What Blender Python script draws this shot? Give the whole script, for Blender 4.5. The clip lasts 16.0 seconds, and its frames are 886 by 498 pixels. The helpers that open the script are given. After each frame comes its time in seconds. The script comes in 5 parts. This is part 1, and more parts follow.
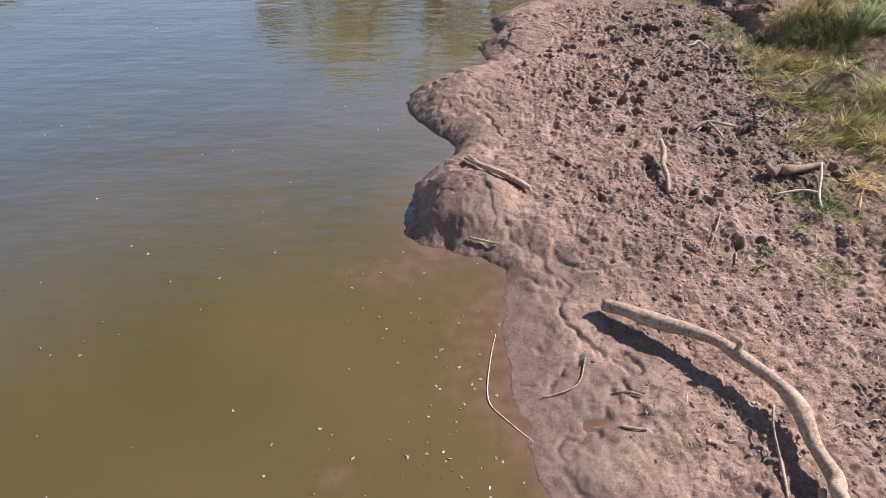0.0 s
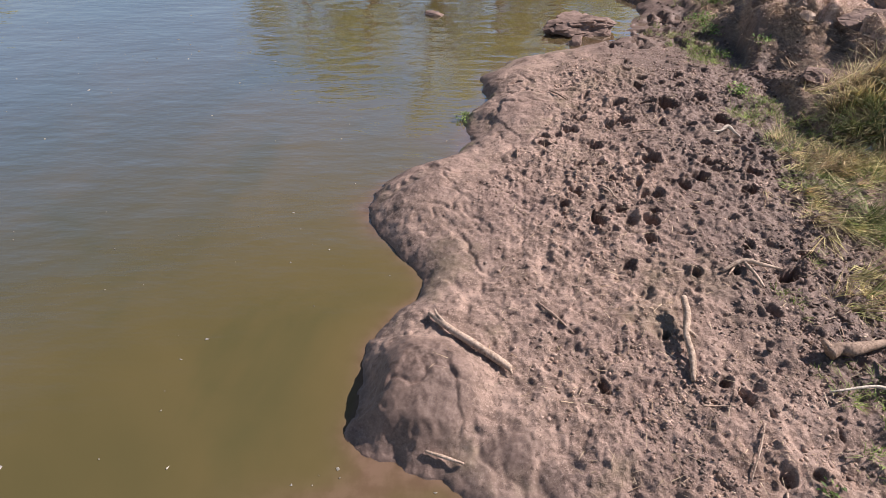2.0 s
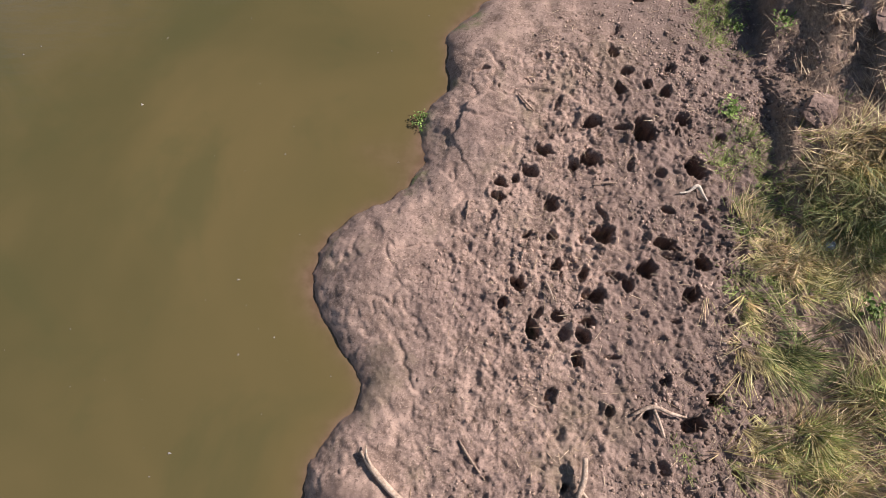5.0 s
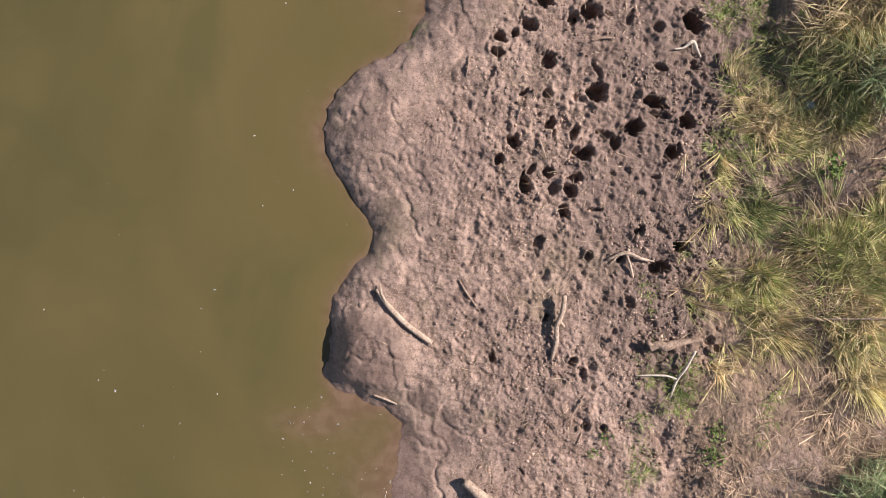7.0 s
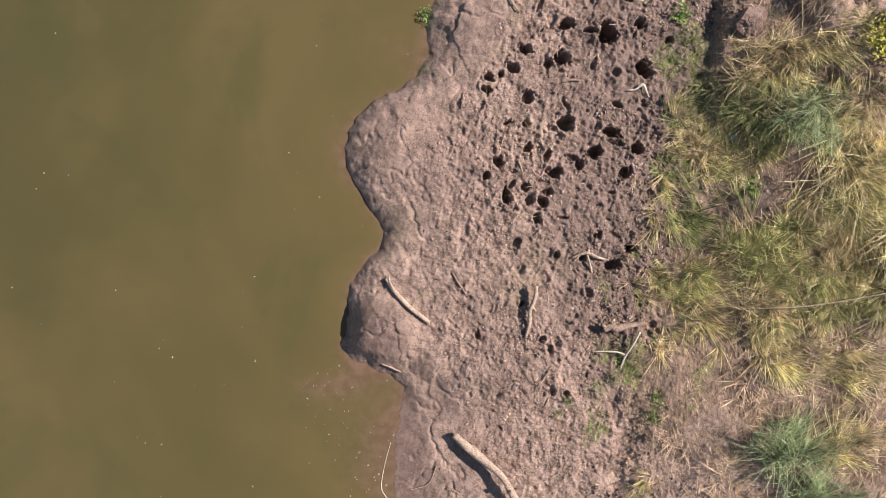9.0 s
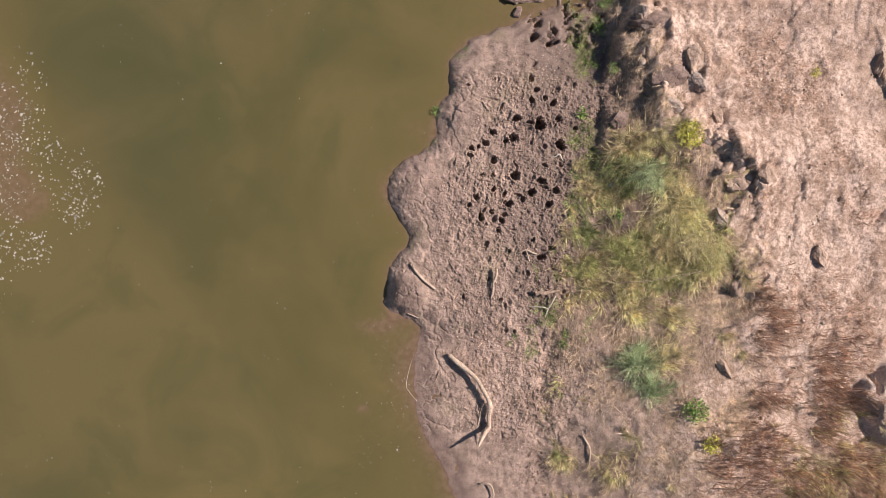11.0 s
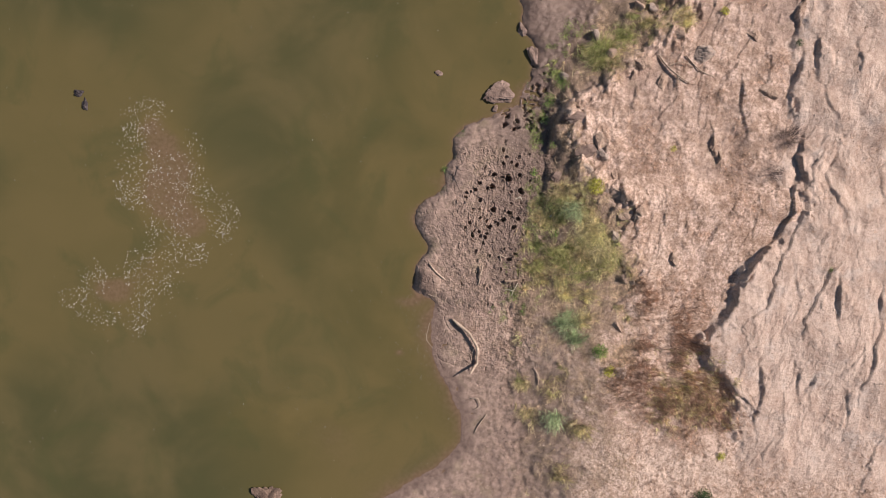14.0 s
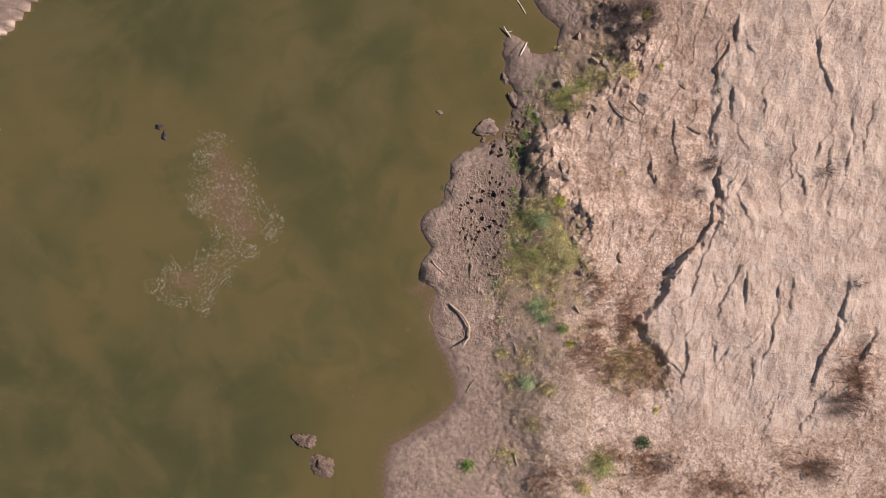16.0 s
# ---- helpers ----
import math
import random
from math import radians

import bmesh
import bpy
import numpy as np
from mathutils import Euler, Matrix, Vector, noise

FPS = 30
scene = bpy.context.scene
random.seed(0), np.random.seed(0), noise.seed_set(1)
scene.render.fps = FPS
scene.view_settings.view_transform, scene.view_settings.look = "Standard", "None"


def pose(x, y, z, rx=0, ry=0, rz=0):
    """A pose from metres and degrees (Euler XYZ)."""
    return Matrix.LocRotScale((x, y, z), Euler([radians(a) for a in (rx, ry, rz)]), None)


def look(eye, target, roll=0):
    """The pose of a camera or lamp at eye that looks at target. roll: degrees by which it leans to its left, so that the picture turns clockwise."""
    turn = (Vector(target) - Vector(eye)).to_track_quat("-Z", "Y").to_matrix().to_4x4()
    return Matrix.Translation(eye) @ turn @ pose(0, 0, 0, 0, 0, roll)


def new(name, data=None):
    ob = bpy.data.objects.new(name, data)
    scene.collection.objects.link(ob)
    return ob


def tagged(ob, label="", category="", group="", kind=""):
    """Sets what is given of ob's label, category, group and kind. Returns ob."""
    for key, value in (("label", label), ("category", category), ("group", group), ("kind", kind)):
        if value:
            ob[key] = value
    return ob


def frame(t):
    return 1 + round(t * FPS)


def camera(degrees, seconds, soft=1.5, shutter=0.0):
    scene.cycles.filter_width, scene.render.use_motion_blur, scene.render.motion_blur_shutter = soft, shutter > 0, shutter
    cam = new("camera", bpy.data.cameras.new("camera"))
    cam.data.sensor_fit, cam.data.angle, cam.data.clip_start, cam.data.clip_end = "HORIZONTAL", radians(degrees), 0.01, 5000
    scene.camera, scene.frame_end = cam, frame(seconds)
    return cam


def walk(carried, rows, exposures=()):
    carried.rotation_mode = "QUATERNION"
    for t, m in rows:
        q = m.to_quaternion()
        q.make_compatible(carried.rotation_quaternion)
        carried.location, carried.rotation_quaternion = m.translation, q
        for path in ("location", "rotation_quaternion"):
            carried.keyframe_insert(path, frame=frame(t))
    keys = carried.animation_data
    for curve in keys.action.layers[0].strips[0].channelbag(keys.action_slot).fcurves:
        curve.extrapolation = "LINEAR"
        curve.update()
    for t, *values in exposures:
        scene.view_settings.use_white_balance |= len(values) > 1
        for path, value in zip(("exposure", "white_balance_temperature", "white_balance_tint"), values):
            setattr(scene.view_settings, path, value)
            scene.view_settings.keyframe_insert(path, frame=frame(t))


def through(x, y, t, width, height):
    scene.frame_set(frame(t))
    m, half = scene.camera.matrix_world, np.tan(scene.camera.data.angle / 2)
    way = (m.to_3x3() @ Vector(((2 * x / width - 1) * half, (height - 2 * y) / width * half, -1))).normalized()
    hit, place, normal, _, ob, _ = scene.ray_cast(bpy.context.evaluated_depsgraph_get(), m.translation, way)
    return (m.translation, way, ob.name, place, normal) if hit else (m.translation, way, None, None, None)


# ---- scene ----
# ---- camera ----
cam = camera(70.0, 16.0, 0.7)
# seconds, eye x y z, pitch, yaw, roll
ROWS = [
    (0.0, 0.000, 0.000, 5.156, -39.05, -0.00, -0.13),
    (0.5, 0.107, 0.474, 5.158, -39.11, 0.25, -0.16),
    (1.0, 0.249, 1.188, 5.176, -39.31, 0.58, -0.30),
    (1.5, 0.390, 2.058, 5.244, -39.58, 0.68, -0.21),
    (2.0, 0.561, 3.012, 5.555, -40.15, 0.91, -0.19),
    (2.5, 0.724, 3.973, 6.258, -42.33, 1.19, -0.10),
    (3.0, 0.903, 4.948, 6.935, -46.73, 1.42, -0.01),
    (3.2, 0.971, 5.316, 7.229, -49.17, 1.57, -0.10),
    (5.3, 1.385, 8.153, 9.145, -74.44, 2.23, 0.49),
    (5.5, 1.380, 8.481, 9.320, -78.18, 2.16, 0.20),
    (6.0, 1.376, 8.735, 9.591, -84.91, 2.20, -0.04),
    (6.5, 1.348, 8.737, 9.804, -88.95, 2.23, -0.00),
    (7.0, 1.319, 8.732, 10.029, -90.06, 2.28, 0.00),
    (7.5, 1.320, 8.693, 10.287, -89.94, 2.47, 0.00),
    (8.0, 1.341, 8.713, 10.635, -90.01, 2.70, -0.00),
    (8.5, 1.360, 8.717, 11.229, -90.01, 2.92, -0.00),
    (9.0, 1.381, 8.689, 12.383, -90.00, 3.33, 0.00),
    (9.5, 1.405, 8.640, 14.236, -90.03, 3.74, -0.00),
    (10.0, 1.407, 8.596, 16.474, -90.00, 3.83, 0.00),
    (10.2, 1.413, 8.584, 17.417, -89.97, 3.99, -0.00),
    (12.3, 1.119, 8.747, 27.038, -89.91, 3.89, -0.00),
    (12.5, 1.074, 8.814, 27.879, -90.02, 3.87, -0.00),
    (13.0, 0.997, 8.897, 29.971, -90.12, 3.89, -0.01),
    (13.5, 1.001, 8.897, 32.071, -90.08, 4.06, -0.00),
    (14.0, 1.006, 8.923, 34.451, -90.06, 4.06, 0.00),
    (14.5, 1.041, 8.862, 36.888, -89.96, 4.22, -0.00),
    (15.0, 1.067, 8.900, 39.312, -89.98, 4.20, 0.00),
    (15.5, 1.071, 8.923, 41.758, -89.99, 4.06, -0.00),
    (16.0, 1.055, 8.813, 44.231, -89.89, 4.25, -0.00),
]
walk(cam, [(t, pose(x, y, z, 90 + pitch, 0, yaw) @ pose(0, 0, 0, 0, 0, roll)) for t, x, y, z, pitch, yaw, roll in ROWS],
     [(0.0, 0.71, 6380, 20), (3.2, 0.67, 6400, 19), (5.3, 0.66, 6450, 18), (7.0, 0.68, 6450, 17), (10.2, 0.66, 6500, 17), (12.3, 0.52, 6550, 16), (14.5, 0.31, 6550, 16), (16.0, 0.27, 6550, 16)])

# ---- light ----
SUN_DIR = Vector((0.94, 0.34, 0.86)).normalized()
world = bpy.data.worlds.new("world")
scene.world = world
world.use_nodes = True
wn = world.node_tree
sky = wn.nodes.new("ShaderNodeTexSky")
sky.sky_type = "NISHITA"
sky.sun_disc = False
sky.sun_elevation = math.asin(SUN_DIR.z)
sky.sun_rotation = math.atan2(SUN_DIR.x, SUN_DIR.y)
sky.air_density = 1.5
sky.dust_density = 0.4
sky.ozone_density = 2.5
wn.links.new(sky.outputs[0], wn.nodes["Background"].inputs[0])
wn.nodes["Background"].inputs[1].default_value = 0.052
sun_data = bpy.data.lights.new("sun", "SUN")
sun_data.energy, sun_data.angle, sun_data.color = 5.0, radians(0.55), (1.0, 0.93, 0.85)
sun = new("sun", sun_data)
sun.matrix_world = look(SUN_DIR * 80, (0, 0, 0))


# ---- noise and shape functions ----
def hash01(ix, iy, seed):
    n = ix.astype(np.int32).view(np.uint32) * np.uint32(374761393)
    n += iy.astype(np.int32).view(np.uint32) * np.uint32(668265263)
    n += np.uint32((seed * 974634777) & 0xFFFFFFFF)
    n ^= n >> np.uint32(13)
    n *= np.uint32(1274126177)
    n ^= n >> np.uint32(16)
    return (n & np.uint32(0xFFFF)).astype(np.float32) * np.float32(1 / 65535.0)


def value_noise(x, y, seed):
    ix, iy = np.floor(x), np.floor(y)
    fx, fy = (x - ix).astype(np.float32), (y - iy).astype(np.float32)
    fx, fy = fx * fx * (3 - 2 * fx), fy * fy * (3 - 2 * fy)
    a, b = hash01(ix, iy, seed), hash01(ix + 1, iy, seed)
    c, d = hash01(ix, iy + 1, seed), hash01(ix + 1, iy + 1, seed)
    b -= a
    d -= c
    a += b * fx
    c += d * fx
    c -= a
    return (a + c * fy) * 2 - 1


def cells(x, y, size, seed):
    """Scattered points: distance to the nearest, in cell sizes, and that point's own number."""
    u, v = x / size, y / size
    iu, iv = np.floor(u), np.floor(v)
    fu, fv = (u - iu).astype(np.float32), (v - iv).astype(np.float32)
    best, own = np.full(u.shape, 9.0, np.float32), np.zeros(u.shape, np.float32)
    for du in (-1, 0, 1):
        for dv in (-1, 0, 1):
            h = hash01(iu + du, iv + dv, seed)
            pu, pv = fu - du - h, fv - dv - hash01(iu + du, iv + dv, seed + 7)
            d = pu * pu + pv * pv
            near = d < best
            best = np.where(near, d, best)
            own = np.where(near, (h * 37.7) % 1.0, own)
    return np.sqrt(best), own


def fbm(x, y, size, octaves=4, seed=0, gain=0.5):
    total, amp, norm = 0.0, 1.0, 0.0
    c, s = math.cos(0.6), math.sin(0.6)
    x, y = x / size, y / size
    for k in range(octaves):
        total = total + amp * value_noise(x + 17.3 * k, y - 9.1 * k, seed + k)
        norm += amp
        amp *= gain
        x, y = (x * c - y * s) * 2.03, (x * s + y * c) * 2.03
    return total / norm


def ramp(a, b, v):
    t = np.clip((v - a) / (b - a), 0, 1)
    return t * t * (3 - 2 * t)


def bump_at(x, y, cx, cy, rx, ry, turn=0.0):
    c, s = math.cos(turn), math.sin(turn)
    u, v = ((x - cx) * c + (y - cy) * s) / rx, (-(x - cx) * s + (y - cy) * c) / ry
    return np.exp(-(u * u + v * v))


# ---- the lie of the land ----
# water's edge from north to south, land on the east
SHORE_NORTH = [(30, 900), (20, 120), (11, 50), (8.0, 31), (6.1, 26.7), (6.8, 25.8), (8.0, 24.9), (7.93, 23.3), (6.97, 22.9),
               (6.2, 23.05), (5.7, 23.8), (4.7, 24.3), (4.15, 23.6), (4.37, 22.2), (4.53, 21.06), (5.27, 20.1), (5.06, 19.3),
               (5.1, 18.5), (4.65, 17.6), (4.3, 16.9), (3.52, 16.49), (2.7, 16.19), (1.76, 15.64), (1.09, 14.87), (1.16, 13.9)]
SHORE_SOUTH = [(0.77, 13.15), (0.9, 12.55), (0.44, 11.85), (-0.13, 11.48), (-0.52, 11.12), (-0.62, 10.85), (-0.57, 10.36),
               (-0.47, 10.0), (-0.2, 9.61), (0.01, 9.31), (0.22, 9.0), (0.16, 8.75), (-0.12, 8.4), (-0.37, 7.95), (-0.43, 7.59),
               (-0.42, 7.2), (-0.46, 6.75), (-0.27, 6.45), (0.17, 6.28), (0.55, 6.2), (0.82, 5.98), (0.70, 5.5), (0.62, 4.95), (0.74, 4.4), (0.78, 3.4), (0.95, 2.75), (1.77, 1.36),
               (2.31, 0.43), (2.7, -0.5), (2.66, -1.64), (1.57, -2.9), (-0.51, -4.25), (-1.63, -5.12), (-1.91, -6.72),
               (-1.8, -8.8), (-1.0, -14), (4, -40), (10, -900)]
SHORE = np.array(SHORE_NORTH + SHORE_SOUTH, float)

# foot of the bank, brow of the bank and edge of the rock ledge: x for given y
TOE = np.array([(-40, 7.0), (-9, 6.3), (-5, 6.0), (0, 5.5), (3.3, 5.0), (9, 5.1), (10.6, 5.6), (12.9, 5.9), (13.6, 6.4),
                (15.2, 6.2), (17.1, 5.7), (18.2, 6.3), (20, 7.1), (24, 8.4), (30, 9.6), (80, 16)])
BROW = np.array([(-40, 11.5), (-5, 11.0), (3, 10.6), (8.4, 10.5), (9.9, 9.9), (11.2, 10.1), (12.4, 9.3), (12.9, 8.5), (14.1, 7.5),
                 (15.4, 7.15), (16.8, 6.6), (18.0, 8.0), (20, 10.4), (22, 12.2), (30, 13.5), (80, 20)])
LEDGE = np.array([(-40, 22), (-8, 20), (-1, 17.2), (2.1, 17.0), (3.5, 15.7), (5.0, 14.2), (6.0, 14.9), (7.2, 15.4), (8.8, 15.9),
                  (9.8, 17.1), (10.8, 18.3), (12.1, 19.2), (14, 18.8), (15.8, 19.3), (18.5, 18.6), (20.7, 18.7), (23, 19.2), (40, 23)])

# steps and crevices in the pale rock, north to south: height of the step, then x, y along it
STEPS_WEST = [(.40, (19.8, 25.9), (19.9, 24.7)), (.34, (19.4, 24.1), (19.1, 23.4), (18.7, 22.6), (18.8, 21.9)), (.36, (19.8, 21.0), (19.8, 19.8)), (.34, (19.1, 20.3), (18.7, 18.4)),
              (.62, (19.4, 15.9), (19.3, 15.0), (19.7, 13.9)), (.34, (19.7, 13.9), (19.0, 13.4), (18.9, 12.0), (17.9, 10.3), (16.2, 8.0)), (.15, (16.0, 18.7), (16.0, 17.5), (16.5, 16.2)), (.17, (14.6, 16.2), (15.2, 14.6)),
              (.22, (10.5, 17.8), (10.4, 17.3)), (.20, (9.5, 16.9), (9.7, 15.9)), (.30, (10.0, 12.7), (10.2, 11.8))]
STEPS_MIDDLE = [(.12, (20.6, 24.7), (21.1, 23.7)), (.12, (21.9, 21.1), (21.8, 19.6)), (.14, (20.3, 18.4), (21.1, 17.0)), (.16, (21.2, 15.6), (20.6, 14.2), (20.9, 13.3), (21.3, 12.3)),
                (.12, (23.3, 14.4), (23.5, 13.1)), (.16, (24.2, 16.0), (24.8, 15.4), (25.1, 14.4)), (.17, (15.9, 3.8), (16.5, 2.7), (17.7, 1.6)), (.15, (18.0, 5.2), (17.6, 4.2), (17.9, 2.8), (17.7, 1.4)),
                (.26, (21.4, 8.5), (21.3, 7.6), (21.5, 6.8)), (.20, (23.6, 8.4), (23.5, 7.0)), (.18, (24.4, 8.2), (24.3, 6.9))]
STEPS_EAST = [(.22, (25.5, 25.1), (25.7, 23.0), (26.4, 21.3)), (.20, (27.7, 19.7), (27.9, 17.9)), (.22, (27.7, 17.4), (27.6, 16.3)), (.16, (26.4, 19.1), (25.5, 16.6)), (.16, (26.7, 14.2), (26.4, 12.6)),
              (.16, (23.6, 6.4), (23.1, 4.3), (22.8, 3.1)), (.13, (22.3, 2.8), (22.2, 1.1)), (.26, (28.0, 8.9), (27.5, 6.7), (27.7, 6.2)), (.26, (27.4, 6.0), (26.7, 4.4), (26.1, 1.5)),
              (.12, (19.7, 4.0), (19.7, 2.7)), (.12, (20.4, 3.5), (19.8, 2.5)), (.16, (19.2, 8.4), (19.4, 7.8)), (.25, (29.8, 5.3), (28.8, 3.2), (29.4, 1.3))]
# steep west faces of the low bank to the north
STEPS_BANK = [(.62, (7.0, 17.6), (6.75, 16.7), (6.35, 16.0), (6.35, 14.8)), (.34, (7.9, 15.9), (7.6, 15.0), (7.9, 13.6)), (.30, (6.25, 13.5), (6.1, 12.1)), (.28, (9.0, 15.1), (8.9, 13.9))]

# deep hoof prints: x, y, radius
HOLES = [(2.54, 12.24, .12), (2.3, 12.09, .08), (3.18, 12.33, .11), (3.44, 12.47, .17), (2.84, 11.68, .14), (3.58, 11.21, .16),
         (2.84, 11.18, .1), (2.36, 10.43, .12), (2.57, 9.78, .14), (3.25, 10.59, .1), (3.44, 10.28, .15), (2.89, 9.99, .11),
         (3.24, 9.72, .11), (3.15, 9.41, .11), (2.9, 10.71, .1), (2.14, 10.16, .1), (4.16, 10.71, .16), (4.94, 10.81, .14)]
HOLES_2 = [(4.75, 10.35, .16), (4.45, 11.12, .15), (4.98, 12.35, .2), (3.87, 10.44, .1), (4.02, 8.71, .07), (4.64, 8.6, .14),
           (2.03, 11.8, .1), (3.96, 13.74, .12), (4.38, 13.82, .11), (4.66, 13.68, .13), (3.51, 13.12, .16), (4.29, 12.98, .22),
           (4.87, 13.15, .13), (2.75, 12.61, .14), (5.44, 12.9, .09), (3.89, 14.43, .11), (3.55, 8.72, .08), (4.3, 9.14, .09),
           (4.91, 8.94, .12), (2.08, 12.03, .11), (2.15, 7.1, .08), (2.95, 7.75, .06), (3.38, 7.1, .08), (3.9, 6.1, .07)]


def shore_distance(x, y):
    """Metres inland from the water's edge (minus: out in the water)."""
    shape = x.shape
    px, py = x.ravel(), y.ravel()
    best = np.full(px.shape, 1e18)
    inside = np.zeros(px.shape, bool)
    for (ax, ay), (bx, by) in zip(SHORE[:-1], SHORE[1:]):
        ex, ey = bx - ax, by - ay
        t = np.clip(((px - ax) * ex + (py - ay) * ey) / (ex * ex + ey * ey), 0, 1)
        best = np.minimum(best, (px - ax - t * ex) ** 2 + (py - ay - t * ey) ** 2)
        cross = ((ay > py) != (by > py))
        at = ax + (py - ay) * ex / (ey if abs(ey) > 1e-9 else 1e-9)
        inside ^= cross & (px > at)
    return (np.sqrt(best) * np.where(inside, 1, -1)).reshape(shape)


def plates(x, y, wide, long, seed, tilt=0.5):
    """Broken slabs of rock, dipping east, each at its own height: -0.5 to 1."""
    wu = x + 0.22 * wide * fbm(x, y, wide * 0.7, 4, seed + 1, 0.6)
    wv = y + 0.22 * wide * fbm(x, y, wide * 0.7, 4, seed + 2, 0.6)
    u, v = (0.92 * wu - 0.39 * wv) / wide, (0.39 * wu + 0.92 * wv) / long
    iu, iv = np.floor(u), np.floor(v)
    best = np.full(u.shape, 9.0)
    level, off = np.zeros_like(u), np.zeros_like(u)
    for du in (-1, 0, 1):
        for dv in (-1, 0, 1):
            cu, cv = iu + du, iv + dv
            pu, pv = u - cu - hash01(cu, cv, seed), v - cv - hash01(cu, cv, seed + 7)
            d = pu * pu + pv * pv
            near = d < best
            best = np.where(near, d, best)
            level = np.where(near, hash01(cu, cv, seed + 13), level)
            off = np.where(near, pu, off)
    return level - tilt * off


def ledges(x, y, apart, seed):
    """Long wavering ledges, steep to the west and dipping east: 0 to 1."""
    u = (0.97 * x - 0.25 * y + 0.85 * apart * fbm(x, y, apart * 2.0, 5, seed, 0.6)) / apart
    return (1 - (u - np.floor(u))) * ramp(-0.15, 0.30, fbm(x, y, apart * 1.6, 3, seed + 6))


def steps(x, y, runs, reach, sharp):
    """Broken ledges with a steep west face, worn down again towards the east."""
    up = np.zeros(x.shape)
    wx = x + 0.22 * fbm(x, y, 0.6, 5, 301, 0.7) + 0.25 * fbm(x, y, 1.8, 2, 302)
    wy = y + 0.16 * fbm(x, y, 0.55, 3, 303, 0.6)
    for high, *line in runs:
        ax = np.array(line)
        m = reach * 2.5 + 1.0
        j = np.where((y[:, 0] > ax[:, 1].min() - 1.6) & (y[:, 0] < ax[:, 1].max() + 1.6))[0]
        i = np.where((x[0] > ax[:, 0].min() - 1.2) & (x[0] < ax[:, 0].max() + m))[0]
        if len(i) == 0 or len(j) == 0:
            continue
        box = (slice(j[0], j[-1] + 1), slice(i[0], i[-1] + 1))
        u, v = wx[box], wy[box]
        order = np.argsort(ax[:, 1])
        d = u - np.interp(v, ax[order, 1], ax[order, 0])
        lo, hi = ax[:, 1].min(), ax[:, 1].max()
        taper = ramp(lo - 0.9, lo + 0.7, v) * (1 - ramp(hi - 0.7, hi + 0.9, v)) * (0.55 + 0.45 * fbm(u, v, 0.7, 3, 305))
        rise = ramp(-sharp, sharp, d) * np.exp(-np.maximum(d, 0) / reach)
        up[box] += high * taper * (1.25 * rise - 0.22 * np.exp(-((d + 1.4 * sharp) / (1.5 * sharp)) ** 2))
    return up


